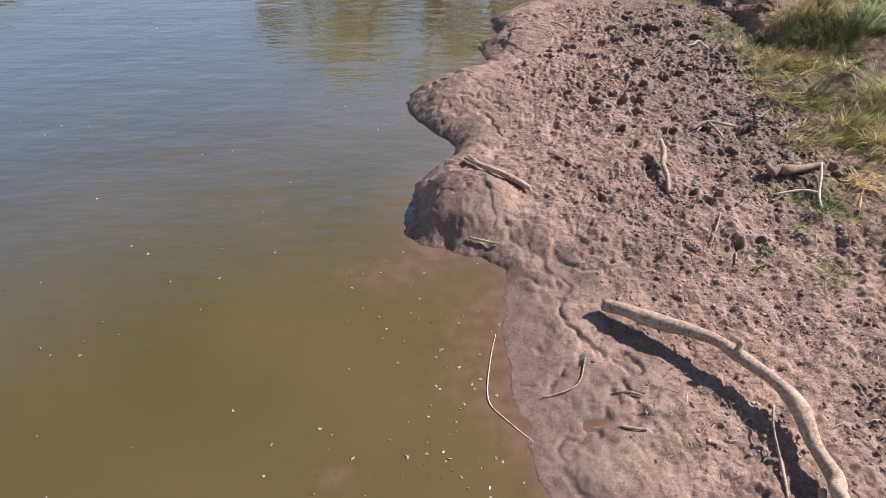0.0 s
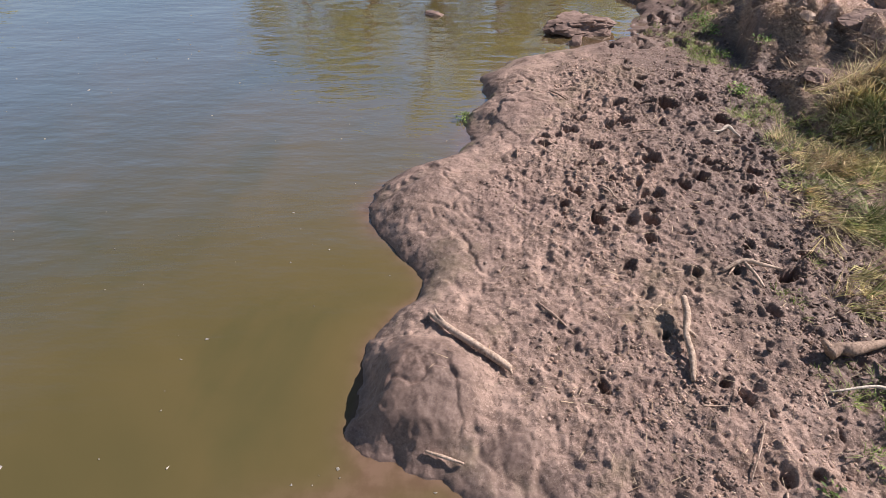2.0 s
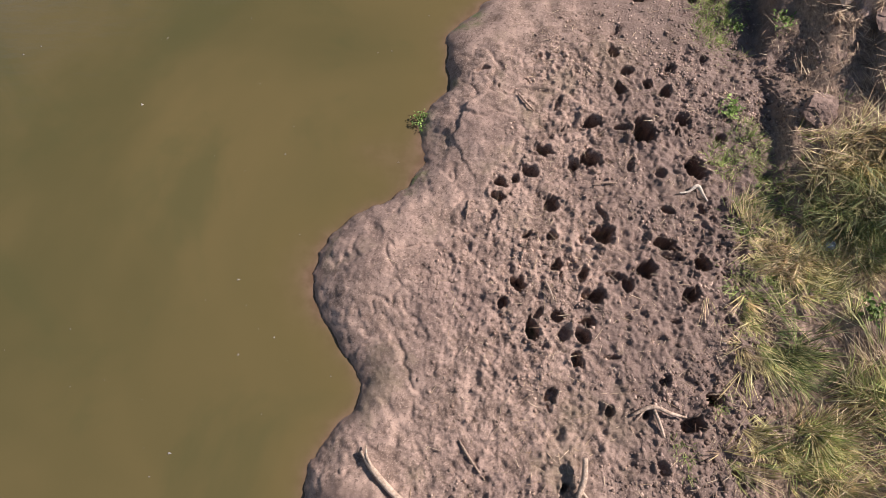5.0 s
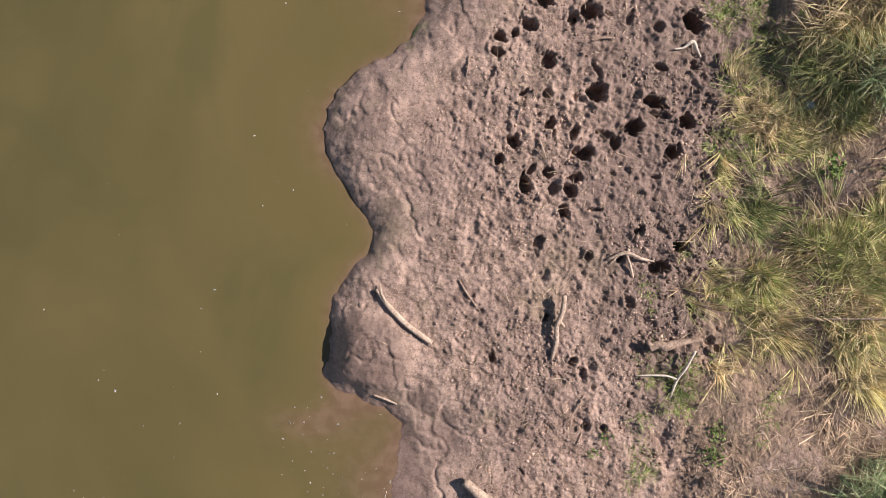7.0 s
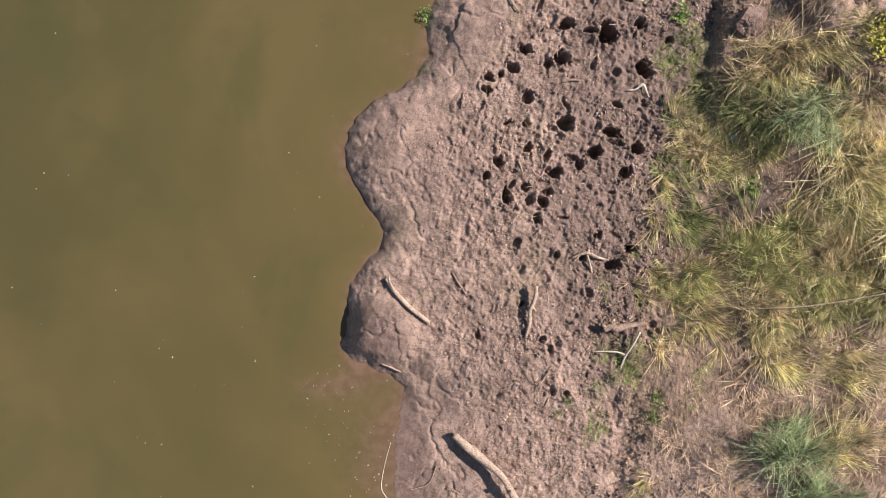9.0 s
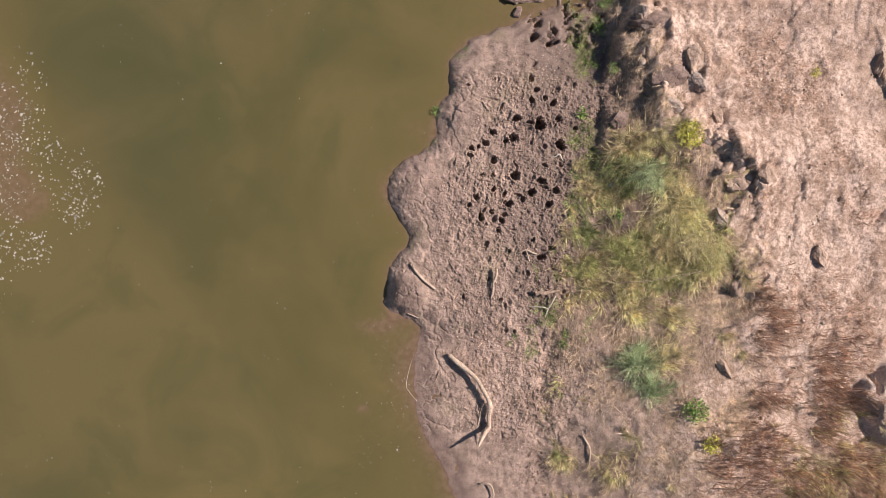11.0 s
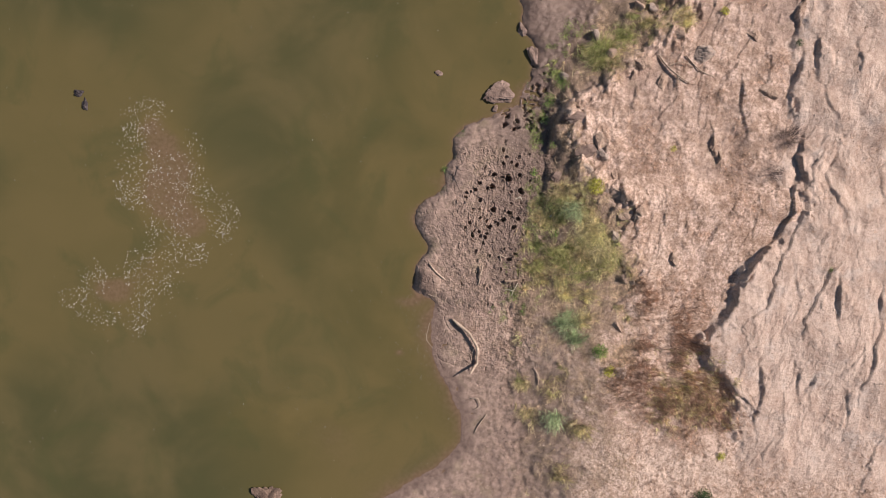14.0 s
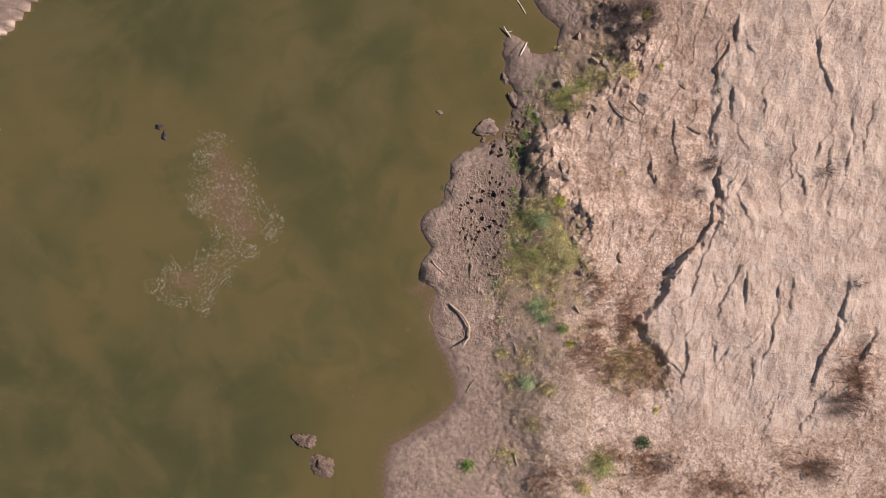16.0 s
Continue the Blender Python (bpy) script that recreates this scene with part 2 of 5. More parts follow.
def land(x, y):
    """Height, wetness, rockiness and plant cover of the ground."""
    wx = x + 0.13 * fbm(x, y, 0.6, 3, 3) + 0.06 * fbm(x, y, 0.24, 4, 4, 0.65)
    wy = y + 0.13 * fbm(x, y, 0.6, 3, 5) + 0.06 * fbm(x, y, 0.24, 4, 6, 0.65)
    s = shore_distance(wx, wy)
    inland = np.maximum(s, 0)
    firm = ramp(5.6, 6.7, y + 0.5 * fbm(x, y, 0.9, 3, 2)) * (1 - ramp(16.2, 17.0, y)) + ramp(17.8, 18.6, y)
    firm = firm + (1 - firm) * ramp(2.0, 6.0, inland)
    # shelf of mud: lumpy edge by the point, a flat beach to the south
    edge = (0.20 + 0.06 * ramp(8.6, 9.8, y)) * (1 - np.exp(-inland / (0.20 + 0.20 * ramp(8.6, 9.8, y)))) * firm + (1 - firm) * 0.05 * (1 - np.exp(-inland / 1.1))
    z = edge + 0.055 * np.minimum(inland, 5) * (0.75 + 0.25 * firm)
    z += 0.14 * bump_at(x, y, 0.45, 10.6, 0.75, 0.95) * (inland > 0)
    z += 0.23 * np.exp(-(((x - 0.27) / 0.60) ** 2 + ((y - 7.0) / 0.64) ** 2) ** 2) * ramp(-0.02, 0.30, s)
    z += 0.07 * bump_at(x, y, 0.3, 7.6, 0.5, 0.5) * ramp(0, 0.15, s)
    z += 0.06 * bump_at(x, y, 1.6, 13.9, 0.45, 1.3) * ramp(0, 0.15, s)
    # bed of the river
    deep = np.maximum(-s, 0)
    bed = -0.85 * (1 - np.exp(-deep / (0.3 + 1.0 * (1 - firm)))) + 0.06 * fbm(x, y, 1.6, 3, 12)
    bed += (0.18 * bump_at(x, y, 0.2, 4.6, 0.7, 1.2) + 0.32 * bump_at(x, y, -1.0, 10.5, 0.45, 0.8)
            + 0.62 * bump_at(x, y, -0.98, 3.09, 0.28, 0.22) + 0.55 * bump_at(x, y, 0.1, 12.6, 0.6, 0.45) + 0.4 * bump_at(x, y, -0.95, 5.9, 0.7, 0.35))
    for cx, cy, rx, ry, up in ((-15.2, 14.0, 1.3, 1.5, .88), (-13.7, 12.2, 1.8, 1.9, .92), (-14.6, 10.7, 1.5, 1.3, .88),
                               (-12.6, 9.2, 1.3, 1.1, .85), (-16.9, 5.2, 1.9, 1.5, .88), (-14.6, 7.2, 1.4, 1.8, .55),
                               (-9.0, -1.0, 4.0, 2.6, .40), (-4.2, -2.0, 2.2, 2.0, .42), (-22, -3.0, 3.0, 3.0, .25)):
        bed += up * bump_at(x, y, cx, cy, rx, ry) * (1 + 0.3 * fbm(x, y, 0.9, 3, 31))
    bed = np.minimum(bed, -0.015 - 0.10 * np.minimum(deep, 0.6))
    z = np.where(s > 0, z, bed)
    # the river deepens away from the shore
    z = np.where(s > 0, z, z - 1.1 * ramp(2.0, 16.0, deep) * ramp(-0.1, -0.6, z))
    # bank
    ex = x + 0.8 * fbm(x, y, 1.8, 4, 21)
    toe, brow = np.interp(y, TOE[:, 0], TOE[:, 1]), np.interp(y, BROW[:, 0], BROW[:, 1])
    ledge = np.interp(y, LEDGE[:, 0], LEDGE[:, 1])
    north = ramp(12.0, 14.0, y)
    rise = ramp(0, 1, (ex - toe) / np.maximum(brow - toe, 0.7))
    z = z + (1.0 - 0.62 * north) * rise + steps(x, y, STEPS_BANK, 2.2, 0.10)
    z = z + 0.22 * ramp(0.0, 0.40, ex - brow + 0.2 * fbm(x, y, 0.5, 2, 8)) * (0.15 + 0.85 * ramp(10.5, 13.0, y)) * (0.4 + 0.6 * ramp(-0.3, 0.3, fbm(x, y, 2.2, 2, 22)))
    z = z + 0.10 * fbm(x, y, 2.4, 3, 14) * ramp(0.3, 1.5, ex - toe)
    # pale rock beyond the ledge
    lx = x + 0.55 * fbm(x, y, 1.1, 5, 23, 0.6) + 0.7 * fbm(x, y, 4.0, 2, 24)
    strong = ramp(-2.0, 2.5, y)
    lx = lx + 0.5 * plates(x, y, 0.8, 1.1, 126, 0.0)
    over = ramp(0.0, 0.40 + 0.3 * fbm(x, y, 0.8, 3, 26), lx - ledge - 0.25)
    broken = 1 - 0.85 * ramp(9.5, 11.5, y) * ramp(-0.25, 0.3, fbm(x, y, 2.6, 3, 25))
    low = ramp(0.0, 3.2, lx - ledge)
    over = over * broken + low * (1 - broken)
    z = z + over * (strong * (0.18 + 0.18 * np.exp(-((y - 5.2) / 1.9) ** 2) + 0.10 * ramp(-0.2, 0.4, fbm(x, y, 2.5, 2, 28))) + 0.05) + 0.05 * np.maximum(np.minimum(lx - ledge, 14), 0)
    rock = ramp(-0.2, 0.5, lx - ledge) * ramp(-5.0, 1.5, y + 2.0 * fbm(x, y, 3.0, 3, 27)) * (1 - 0.8 * ramp(25.5, 29.0, x + 0.25 * y - 1.5 * (y < 4)) * (1 - ramp(3, 7, y)))
    z = z + rock * (0.11 * ledges(x, y, 2.6, 41) + 0.035 * ledges(x, y, 1.0, 47)
                    + 0.034 * plates(x, y, 0.34, 0.8, 49) * ramp(-0.3, 0.3, fbm(x, y, 1.6, 3, 46)) + 0.16 * fbm(x, y, 3.0, 3, 44) + 0.06 * fbm(x, y, 0.55, 5, 45, 0.65))
    z = z + steps(x, y, STEPS_WEST + STEPS_MIDDLE + STEPS_EAST, 1.3, 0.06)
    shelf = ramp(0.2, 1.5, ex - brow) * (1 - rock)
    z = z + shelf * (0.06 * ledges(x, y, 1.5, 51) * ramp(3.0, 8.0, y) + 0.045 * plates(x, y, 0.34, 0.55, 53) * ramp(-0.4, 0.2, fbm(x, y, 1.2, 3, 56))
                     + 0.05 * fbm(x, y, 0.9, 4, 54) + 0.05 * fbm(x, y, 0.33, 4, 55, 0.7))
    bank_rock = ramp(-0.9, 0.1, ex - brow) * (1 - ramp(0.5, 2.6, ex - brow)) * ramp(5.5, 9.0, y)
    z = z + bank_rock * (0.30 * plates(x, y, 0.55, 0.8, 57, 0.3) + 0.10 * plates(x, y, 0.22, 0.3, 58) + 0.08 * fbm(x, y, 0.35, 3, 59))
    # far bank to the north-west and north
    far = (x + 29.8) * -0.75 + (y - 22.6) * 0.66 + 0.8 * fbm(x, y, 2.0, 4, 61)
    far = np.maximum(far, (y - 46) + 2.0 * fbm(x, y, 6.0, 3, 62) - 0.35 * np.maximum(x - 4, 0))
    z = np.where((far > 0) & (s < 0), np.maximum(z, 0) + 0.7 * (1 - np.exp(-far / 0.8)) + 0.09 * np.minimum(far, 40) + 0.25 * fbm(x, y, 1.2, 5, 63), z)
    rock = np.where((far > 0) & (s < 0), 1.0, rock)
    s = np.where((far > 0) & (s < 0), far, s)
    # trampled mud
    mud = ramp(0.0, 0.5, s) * (1 - ramp(-0.6, 1.6, ex - toe))
    trod = mud * ramp(0.5, 1.7, s - 0.3 * (1 - firm) + 0.5 * fbm(x, y, 1.5, 2, 71))
    lumps = fbm(x, y, 0.30, 5, 73, 0.7)
    clod = 1 - np.abs(fbm(x, y, 0.20, 3, 173, 0.55)) * 2.2
    gouge = ramp(0.30, 0.62, fbm(x, y, 0.26, 3, 175, 0.6))
    z = z + trod * (0.022 * np.clip(clod, -0.5, 1) - 0.035 * gouge * ramp(-0.3, 0.3, fbm(x, y, 1.2, 2, 177)))
    z = z + trod * (0.045 * lumps + 0.035 * np.abs(fbm(x, y, 0.11, 3, 75, 0.65))) + mud * 0.02 * fbm(x, y, 0.22, 4, 77, 0.65) + mud * 0.02 * fbm(x, y, 0.9, 2, 78) + mud * 0.010 * fbm(x, y, 0.09, 3, 80, 0.6)
    # overlapping shallow prints with pushed-up rims, and crumbs of clay
    churn = trod * (0.25 + 0.75 * ramp(-0.25, 0.25, fbm(x, y, 1.1, 3, 311))) * (0.45 + 0.55 * ramp(5.5, 8.0, y))
    px, py = x + 0.05 * fbm(x, y, 0.12, 3, 313, 0.6), y + 0.05 * fbm(x, y, 0.12, 3, 315, 0.6)
    for size, deep, seed in ((0.34, 0.045, 317), (0.19, 0.022, 319)):
        d, own = cells(px, py, size, seed)
        on = churn * ramp(0.45, 0.95, own)
        z = z + on * deep * (0.40 * np.exp(-((d - 0.44) / 0.07) ** 2) - (1 - ramp(0.16, 0.40, d)))
    for size, high, seed in ((0.085, 0.026, 321), (0.047, 0.017, 323)):
        d, own = cells(px, py, size, seed)
        z = z + (0.12 * mud + 0.88 * churn) * high * np.clip(1 - 1.5 * d, 0, 1) * (own > 0.62)
    z = z + 0.10 * fbm(x, y, 0.34, 4, 187, 0.6) * ramp(-1.5, -0.3, ex - toe) * (1 - ramp(0.3, 1.2, ex - toe)) * ramp(0.2, 1.0, s)
    z = z + mud * (1 - trod) * ramp(6.0, 6.6, y) * (0.030 + 0.035 * ramp(11.5, 13.0, y)) * plates(x, y, 0.75, 1.1, 191, 0.4)
    seam = ramp(0.90, 0.99, 1 - np.abs(fbm(x + 0.2 * y, y, 0.75, 4, 181, 0.55)))
    z = z + mud * (1 - 0.6 * trod) * (0.05 * fbm(x, y, 0.55, 3, 183) - 0.03 * seam + 0.014 * np.abs(fbm(x, y, 0.18, 3, 185, 0.6)))
    z = z + 0.28 * fbm(x, y, 0.9, 4, 189, 0.55) * ramp(18.0, 20.0, y) * ramp(-0.2, 1.0, ex - toe) * (1 - ramp(0.5, 2.0, ex - brow))
    slope = ramp(-0.4, 0.6, ex - toe) * (1 - ramp(-0.5, 0.6, ex - brow))
    z = z + slope * 0.09 * fbm(x, y, 0.45, 4, 79, 0.6)
    wet = np.clip(1.0 - z / 0.20, 0, 1) * firm + (1 - firm) * (1 - ramp(0.2, 1.3, s + 0.45 * fbm(x, y, 0.8, 3, 83)))
    wet = np.maximum(wet, 0.88 * np.exp(-((ex - toe + 0.2) / 0.8) ** 2) * ramp(5.0, 7.0, y) * (s > 0))
    wet = np.maximum(wet, 0.72 * ramp(2.4, 4.2, x + 0.8 * fbm(x, y, 1.3, 3, 87)) * (1 - ramp(-0.2, 0.8, ex - toe)) * ramp(6.0, 8.0, y) * (s > 0))
    wet = np.maximum(wet, 0.85 * ramp(17.5, 19.5, y) * (1 - ramp(0.6, 2.6, ex - toe)) * (s > 0) * ramp(-0.5, 0.1, fbm(x, y, 0.9, 3, 89)))
    wet = np.maximum(wet, 0.5 * (1 - ramp(0.6, 2.2, s + 0.8 * fbm(x, y, 0.9, 3, 90))) * (1 - ramp(0.0, 2.5, y)))
    wet = np.maximum(wet, 0.92 * np.exp(-(((x - 0.2) / 0.75) ** 2 + ((y - 7.0) / 0.8) ** 2) ** 2) * (s > 0))
    wet = np.maximum(wet, 0.95 * bump_at(x, y, 1.0, 6.45, 0.55, 0.35) * ramp(-0.3, 0.2, fbm(x, y, 0.3, 3, 92)))
    wet = np.where(s > 0, wet, 1.0)
    cover = np.clip(slope * (0.35 + 0.65 * ramp(-0.3, 0.25, fbm(x, y, 1.1, 4, 86))) * (0.2 + 0.8 * ramp(4.0, 7.5, y)) + 0.5 * ramp(-1.2, 0.5, ex - toe) * (1 - rock) * (0.5 + 0.5 * fbm(x, y, 1.3, 3, 85)), 0, 1) * (1 - rock)
    return z, wet, np.clip(rock + 0.4 * bank_rock, 0, 1), cover, s, trod


def carve(x, y, z):
    """Hoof prints pressed into the mud."""
    rng = np.random.RandomState(5)
    holes = [(a - 0.25 * r, b - 0.25 * r, r * 0.84, 0.8 + r) for a, b, r in HOLES + HOLES_2]
    n = 0
    while n < 80:
        a, b = rng.uniform(1.0, 5.6), rng.uniform(2.0, 15.5)
        if a < 1.7 + 0.9 * (b < 9) or (b < 6 and rng.rand() < 0.6):
            continue
        holes.append((a, b, 0.03 + 0.07 * rng.rand() ** 2, rng.uniform(0.2, 0.75)))
        n += 1
    for n in range(120):
        holes.append((rng.uniform(3.4, 6.2), rng.uniform(15.6, 19.5), rng.uniform(0.05, 0.12), rng.uniform(0.6, 1.1)))
    for k, (cx, cy, r, deep) in enumerate(holes):
        i0, i1 = np.searchsorted(x[0], (cx - 3 * r, cx + 3 * r))
        j0, j1 = np.searchsorted(y[:, 0], (cy - 3 * r, cy + 3 * r))
        u, v = x[j0:j1, i0:i1] - cx, y[j0:j1, i0:i1] - cy
        if u.size == 0:
            continue
        a = k * 2.399
        c, sn = math.cos(a), math.sin(a)
        q = 1.0 + (0.22 if k < len(HOLES) + len(HOLES_2) else 0.9) * (k % 5) / 4
        d = np.hypot((u * c + v * sn) * q, (v * c - u * sn) / q) / r
        d = d * (1 + 0.10 * np.sin(2 * np.arctan2(v, u) + k) + 0.36 * fbm(u + cx, v + cy, 0.10, 3, 95) + 0.30 * fbm(u + cx, v + cy, 0.05, 2, 97))
        z[j0:j1, i0:i1] += -2.6 * r * deep * (1 - ramp(0.72, 1.06, d)) + (0.22 + 0.25 * fbm(u + cx, v + cy, 0.07, 2, 99)) * r * np.exp(-((d - 1.35) / 0.3) ** 2)
    return z


def joined(*runs):
    return np.unique(np.round(np.concatenate([np.arange(a, b, step) for a, b, step in runs]), 4))


def sheet(name, grids, material):
    """One mesh of grids (xs, ys, z, fields, window left open or None) with point fields for its material."""
    me = bpy.data.meshes.new(name)
    co, quads, first = [], [], 0
    for xs, ys, z, fields, gap in grids:
        nx, ny = len(xs), len(ys)
        ax, ay = np.meshgrid(xs, ys)
        co.append(np.stack([ax, ay, z], -1).reshape(-1, 3))
        i, j = np.meshgrid(np.arange(nx - 1), np.arange(ny - 1))
        a = first + j * nx + i
        if gap is not None:
            a = a[(i < gap[0]) | (i >= gap[1]) | (j < gap[2]) | (j >= gap[3])]
        a = a.ravel()
        quads.append(np.stack([a, a + 1, a + nx + 1, a + nx], -1))
        first += nx * ny
    co, quads = np.concatenate(co), np.concatenate(quads)
    me.vertices.add(len(co))
    me.vertices.foreach_set("co", co.astype(np.float32).ravel())
    me.loops.add(quads.size)
    me.loops.foreach_set("vertex_index", quads.astype(np.int32).ravel())
    me.polygons.add(len(quads))
    me.polygons.foreach_set("loop_start", (np.arange(len(quads)) * 4).astype(np.int32))
    me.polygons.foreach_set("use_smooth", np.ones(len(quads), bool))
    me.update(calc_edges=True)
    for key in grids[0][3]:
        at = me.attributes.new(key, "FLOAT", "POINT")
        at.data.foreach_set("value", np.concatenate([g[3][key].ravel() for g in grids]).astype(np.float32))
    me.materials.append(material)
    return new(name, me)


# ---- materials ----
class Nodes:
    """Short hand for a node material."""

    def __init__(self, name):
        self.mat = bpy.data.materials.new(name)
        self.mat.use_nodes = True
        self.tree = self.mat.node_tree
        self.bsdf = self.tree.nodes["Principled BSDF"]
        self.out = self.tree.nodes["Material Output"]

    def put(self, socket, value):
        if isinstance(value, bpy.types.NodeSocket):
            self.tree.links.new(value, socket)
        elif value is not None:
            if isinstance(value, tuple) and len(value) == 3 and socket.type == "RGBA":
                value = (*value, 1)
            socket.default_value = value

    def coords(self, stretch=(1, 1, 1), space="Object"):
        t = self.tree.nodes.new("ShaderNodeTexCoord")
        m = self.tree.nodes.new("ShaderNodeMapping")
        m.inputs["Scale"].default_value = stretch
        self.tree.links.new(t.outputs[space], m.inputs[0])
        return m.outputs[0]

    def noise(self, scale, detail=4.0, rough=0.55, at=None, warp=0.0):
        n = self.tree.nodes.new("ShaderNodeTexNoise")
        n.inputs["Scale"].default_value, n.inputs["Detail"].default_value = scale, detail
        n.inputs["Roughness"].default_value, n.inputs["Distortion"].default_value = rough, warp
        self.put(n.inputs["Vector"], at if at is not None else self.coords())
        return n.outputs["Fac"]

    def voronoi(self, scale, feature="F1", at=None):
        n = self.tree.nodes.new("ShaderNodeTexVoronoi")
        n.feature = feature
        n.inputs["Scale"].default_value = scale
        self.put(n.inputs["Vector"], at if at is not None else self.coords())
        return n.outputs["Distance"]

    def math(self, op, a, b=0.5, clamp=False):
        n = self.tree.nodes.new("ShaderNodeMath")
        n.operation, n.use_clamp = op, clamp
        self.put(n.inputs[0], a)
        self.put(n.inputs[1], b)
        return n.outputs[0]

    def band(self, value, lo, hi, to_lo=0.0, to_hi=1.0):
        n = self.tree.nodes.new("ShaderNodeMapRange")
        n.interpolation_type = "SMOOTHSTEP"
        self.put(n.inputs["Value"], value)
        for key, v in (("From Min", lo), ("From Max", hi), ("To Min", to_lo), ("To Max", to_hi)):
            n.inputs[key].default_value = v
        return n.outputs["Result"]

    def mix(self, fac, a, b, blend="MIX"):
        n = self.tree.nodes.new("ShaderNodeMix")
        n.data_type, n.blend_type = "RGBA", blend
        self.put(n.inputs[0], fac)
        self.put(n.inputs[6], a)
        self.put(n.inputs[7], b)
        return n.outputs[2]

    def field(self, name):
        n = self.tree.nodes.new("ShaderNodeAttribute")
        n.attribute_name = name
        return n.outputs["Fac"]

    def bump(self, height, strength=0.5, distance=0.02, before=None):
        n = self.tree.nodes.new("ShaderNodeBump")
        n.inputs["Strength"].default_value, n.inputs["Distance"].default_value = strength, distance
        self.put(n.inputs["Height"], height)
        if before is not None:
            self.put(n.inputs["Normal"], before)
        return n.outputs[0]

    def set(self, color, rough=0.8, normal=None, specular=0.3, metal=0.0):
        self.put(self.bsdf.inputs["Base Color"], color)
        self.put(self.bsdf.inputs["Roughness"], rough)
        self.put(self.bsdf.inputs["Specular IOR Level"], specular)
        self.put(self.bsdf.inputs["Metallic"], metal)
        if normal is not None:
            self.put(self.bsdf.inputs["Normal"], normal)
        return self.mat


def ground_material():
    n = Nodes("riverbank_ground")
    wet, rock, cover = n.field("wet"), n.field("rock"), n.field("cover")
    big, mid, fine = n.noise(0.55, 4), n.noise(4.5, 5, 0.65), n.noise(32, 4, 0.7)
    grit = n.noise(120, 2, 0.6)
    mud = n.mix(n.band(n.noise(3.2, 8, 0.7), 0.36, 0.64), (0.155, 0.107, 0.083), (0.37, 0.261, 0.205))
    mud = n.mix(n.band(fine, 0.50, 0.66, 0.0, 0.55), mud, (0.46, 0.340, 0.272))
    mud = n.mix(n.band(big, 0.42, 0.70, 0.0, 0.55), mud, (0.195, 0.135, 0.115))
    mud = n.mix(n.band(n.voronoi(26), 0.02, 0.16, 0.55, 0.0), mud, (0.46, 0.37, 0.31))
    mud = n.mix(n.band(n.noise(22, 4, 0.65), 0.34, 0.46, 0.75, 0.0), mud, (0.10, 0.066, 0.052))
    mud = n.mix(n.band(n.noise(64, 3, 0.7), 0.58, 0.68, 0.0, 0.40), mud, (0.50, 0.38, 0.31))
    mud = n.mix(n.band(n.noise(52, 3, 0.7), 0.34, 0.44, 0.35, 0.0), mud, (0.085, 0.056, 0.048))
    blotch, scrap = n.noise(1.5, 10, 0.80), n.noise(7, 6, 0.7, None, 0.5)
    mud = n.mix(n.band(n.noise(0.9, 4, 0.6, None, 0.4), 0.54, 0.68, 0.0, 0.45), mud, (0.25, 0.195, 0.125))
    soil = n.mix(n.band(blotch, 0.43, 0.55), (0.34, 0.217, 0.155), (0.71, 0.515, 0.415))
    soil = n.mix(n.math("MULTIPLY", n.field("sand"), n.band(blotch, 0.35, 0.55, 0.4, 1.0)), soil, (0.66, 0.495, 0.395))
    soil = n.mix(n.band(scrap, 0.42, 0.50, 0.85, 0.0), soil, (0.24, 0.150, 0.105))
    soil = n.mix(n.band(fine, 0.50, 0.62, 0.0, 0.7), soil, (0.74, 0.56, 0.44))
    soil = n.mix(n.band(n.noise(15, 5, 0.75), 0.36, 0.46, 0.65, 0.0), soil, (0.20, 0.122, 0.085))
    soil = n.mix(n.band(n.noise(2.6, 9, 0.75), 0.50, 0.60, 0.0, 0.5), soil, (0.30, 0.19, 0.13))
    soil = n.mix(n.band(n.noise(26, 5, 0.7, n.coords((1.0, 0.4, 1.0))), 0.38, 0.46, 0.6, 0.0), soil, (0.19, 0.115, 0.08))
    litter = n.mix(n.band(n.noise(24, 5, 0.7, n.coords((1.0, 0.35, 1.0))), 0.36, 0.64), (0.12, 0.078, 0.054), (0.38, 0.265, 0.175))
    upland = n.field("upland")
    base = n.mix(upland, mud, soil)
    base = n.mix(n.band(n.math("ADD", cover, n.math("MULTIPLY", n.math("SUBTRACT", mid, 0.5), 0.9)), 0.35, 0.75, 0.0, 0.72), base, litter)
    stretch = n.coords((1.0, 0.45, 1.0))
    stone = n.mix(n.band(n.noise(1.6, 8, 0.68, stretch), 0.36, 0.64), (0.40, 0.274, 0.210), (0.62, 0.464, 0.374))
    stone = n.mix(n.band(n.noise(17, 5, 0.7), 0.36, 0.52, 0.6, 0.0), stone, (0.30, 0.205, 0.155))
    stone = n.mix(n.band(n.noise(0.8, 4, 0.6), 0.54, 0.70, 0.0, 0.35), stone, (0.44, 0.39, 0.36))
    stone = n.mix(n.band(n.noise(9, 3, 0.5, None, 1.2), 0.46, 0.50, 0.0, 0.22), stone, (0.70, 0.56, 0.46))
    bent = n.tree.nodes.new("ShaderNodeMix")
    bent.data_type = "VECTOR"
    bent.inputs[0].default_value = 0.35
    n.put(bent.inputs[4], n.coords((1.0, 0.5, 1.0)))
    drift = n.tree.nodes.new("ShaderNodeTexNoise")
    drift.inputs["Scale"].default_value, drift.inputs["Detail"].default_value = 1.3, 5.0
    n.put(drift.inputs["Vector"], n.coords())
    n.put(bent.inputs[5], drift.outputs["Color"])
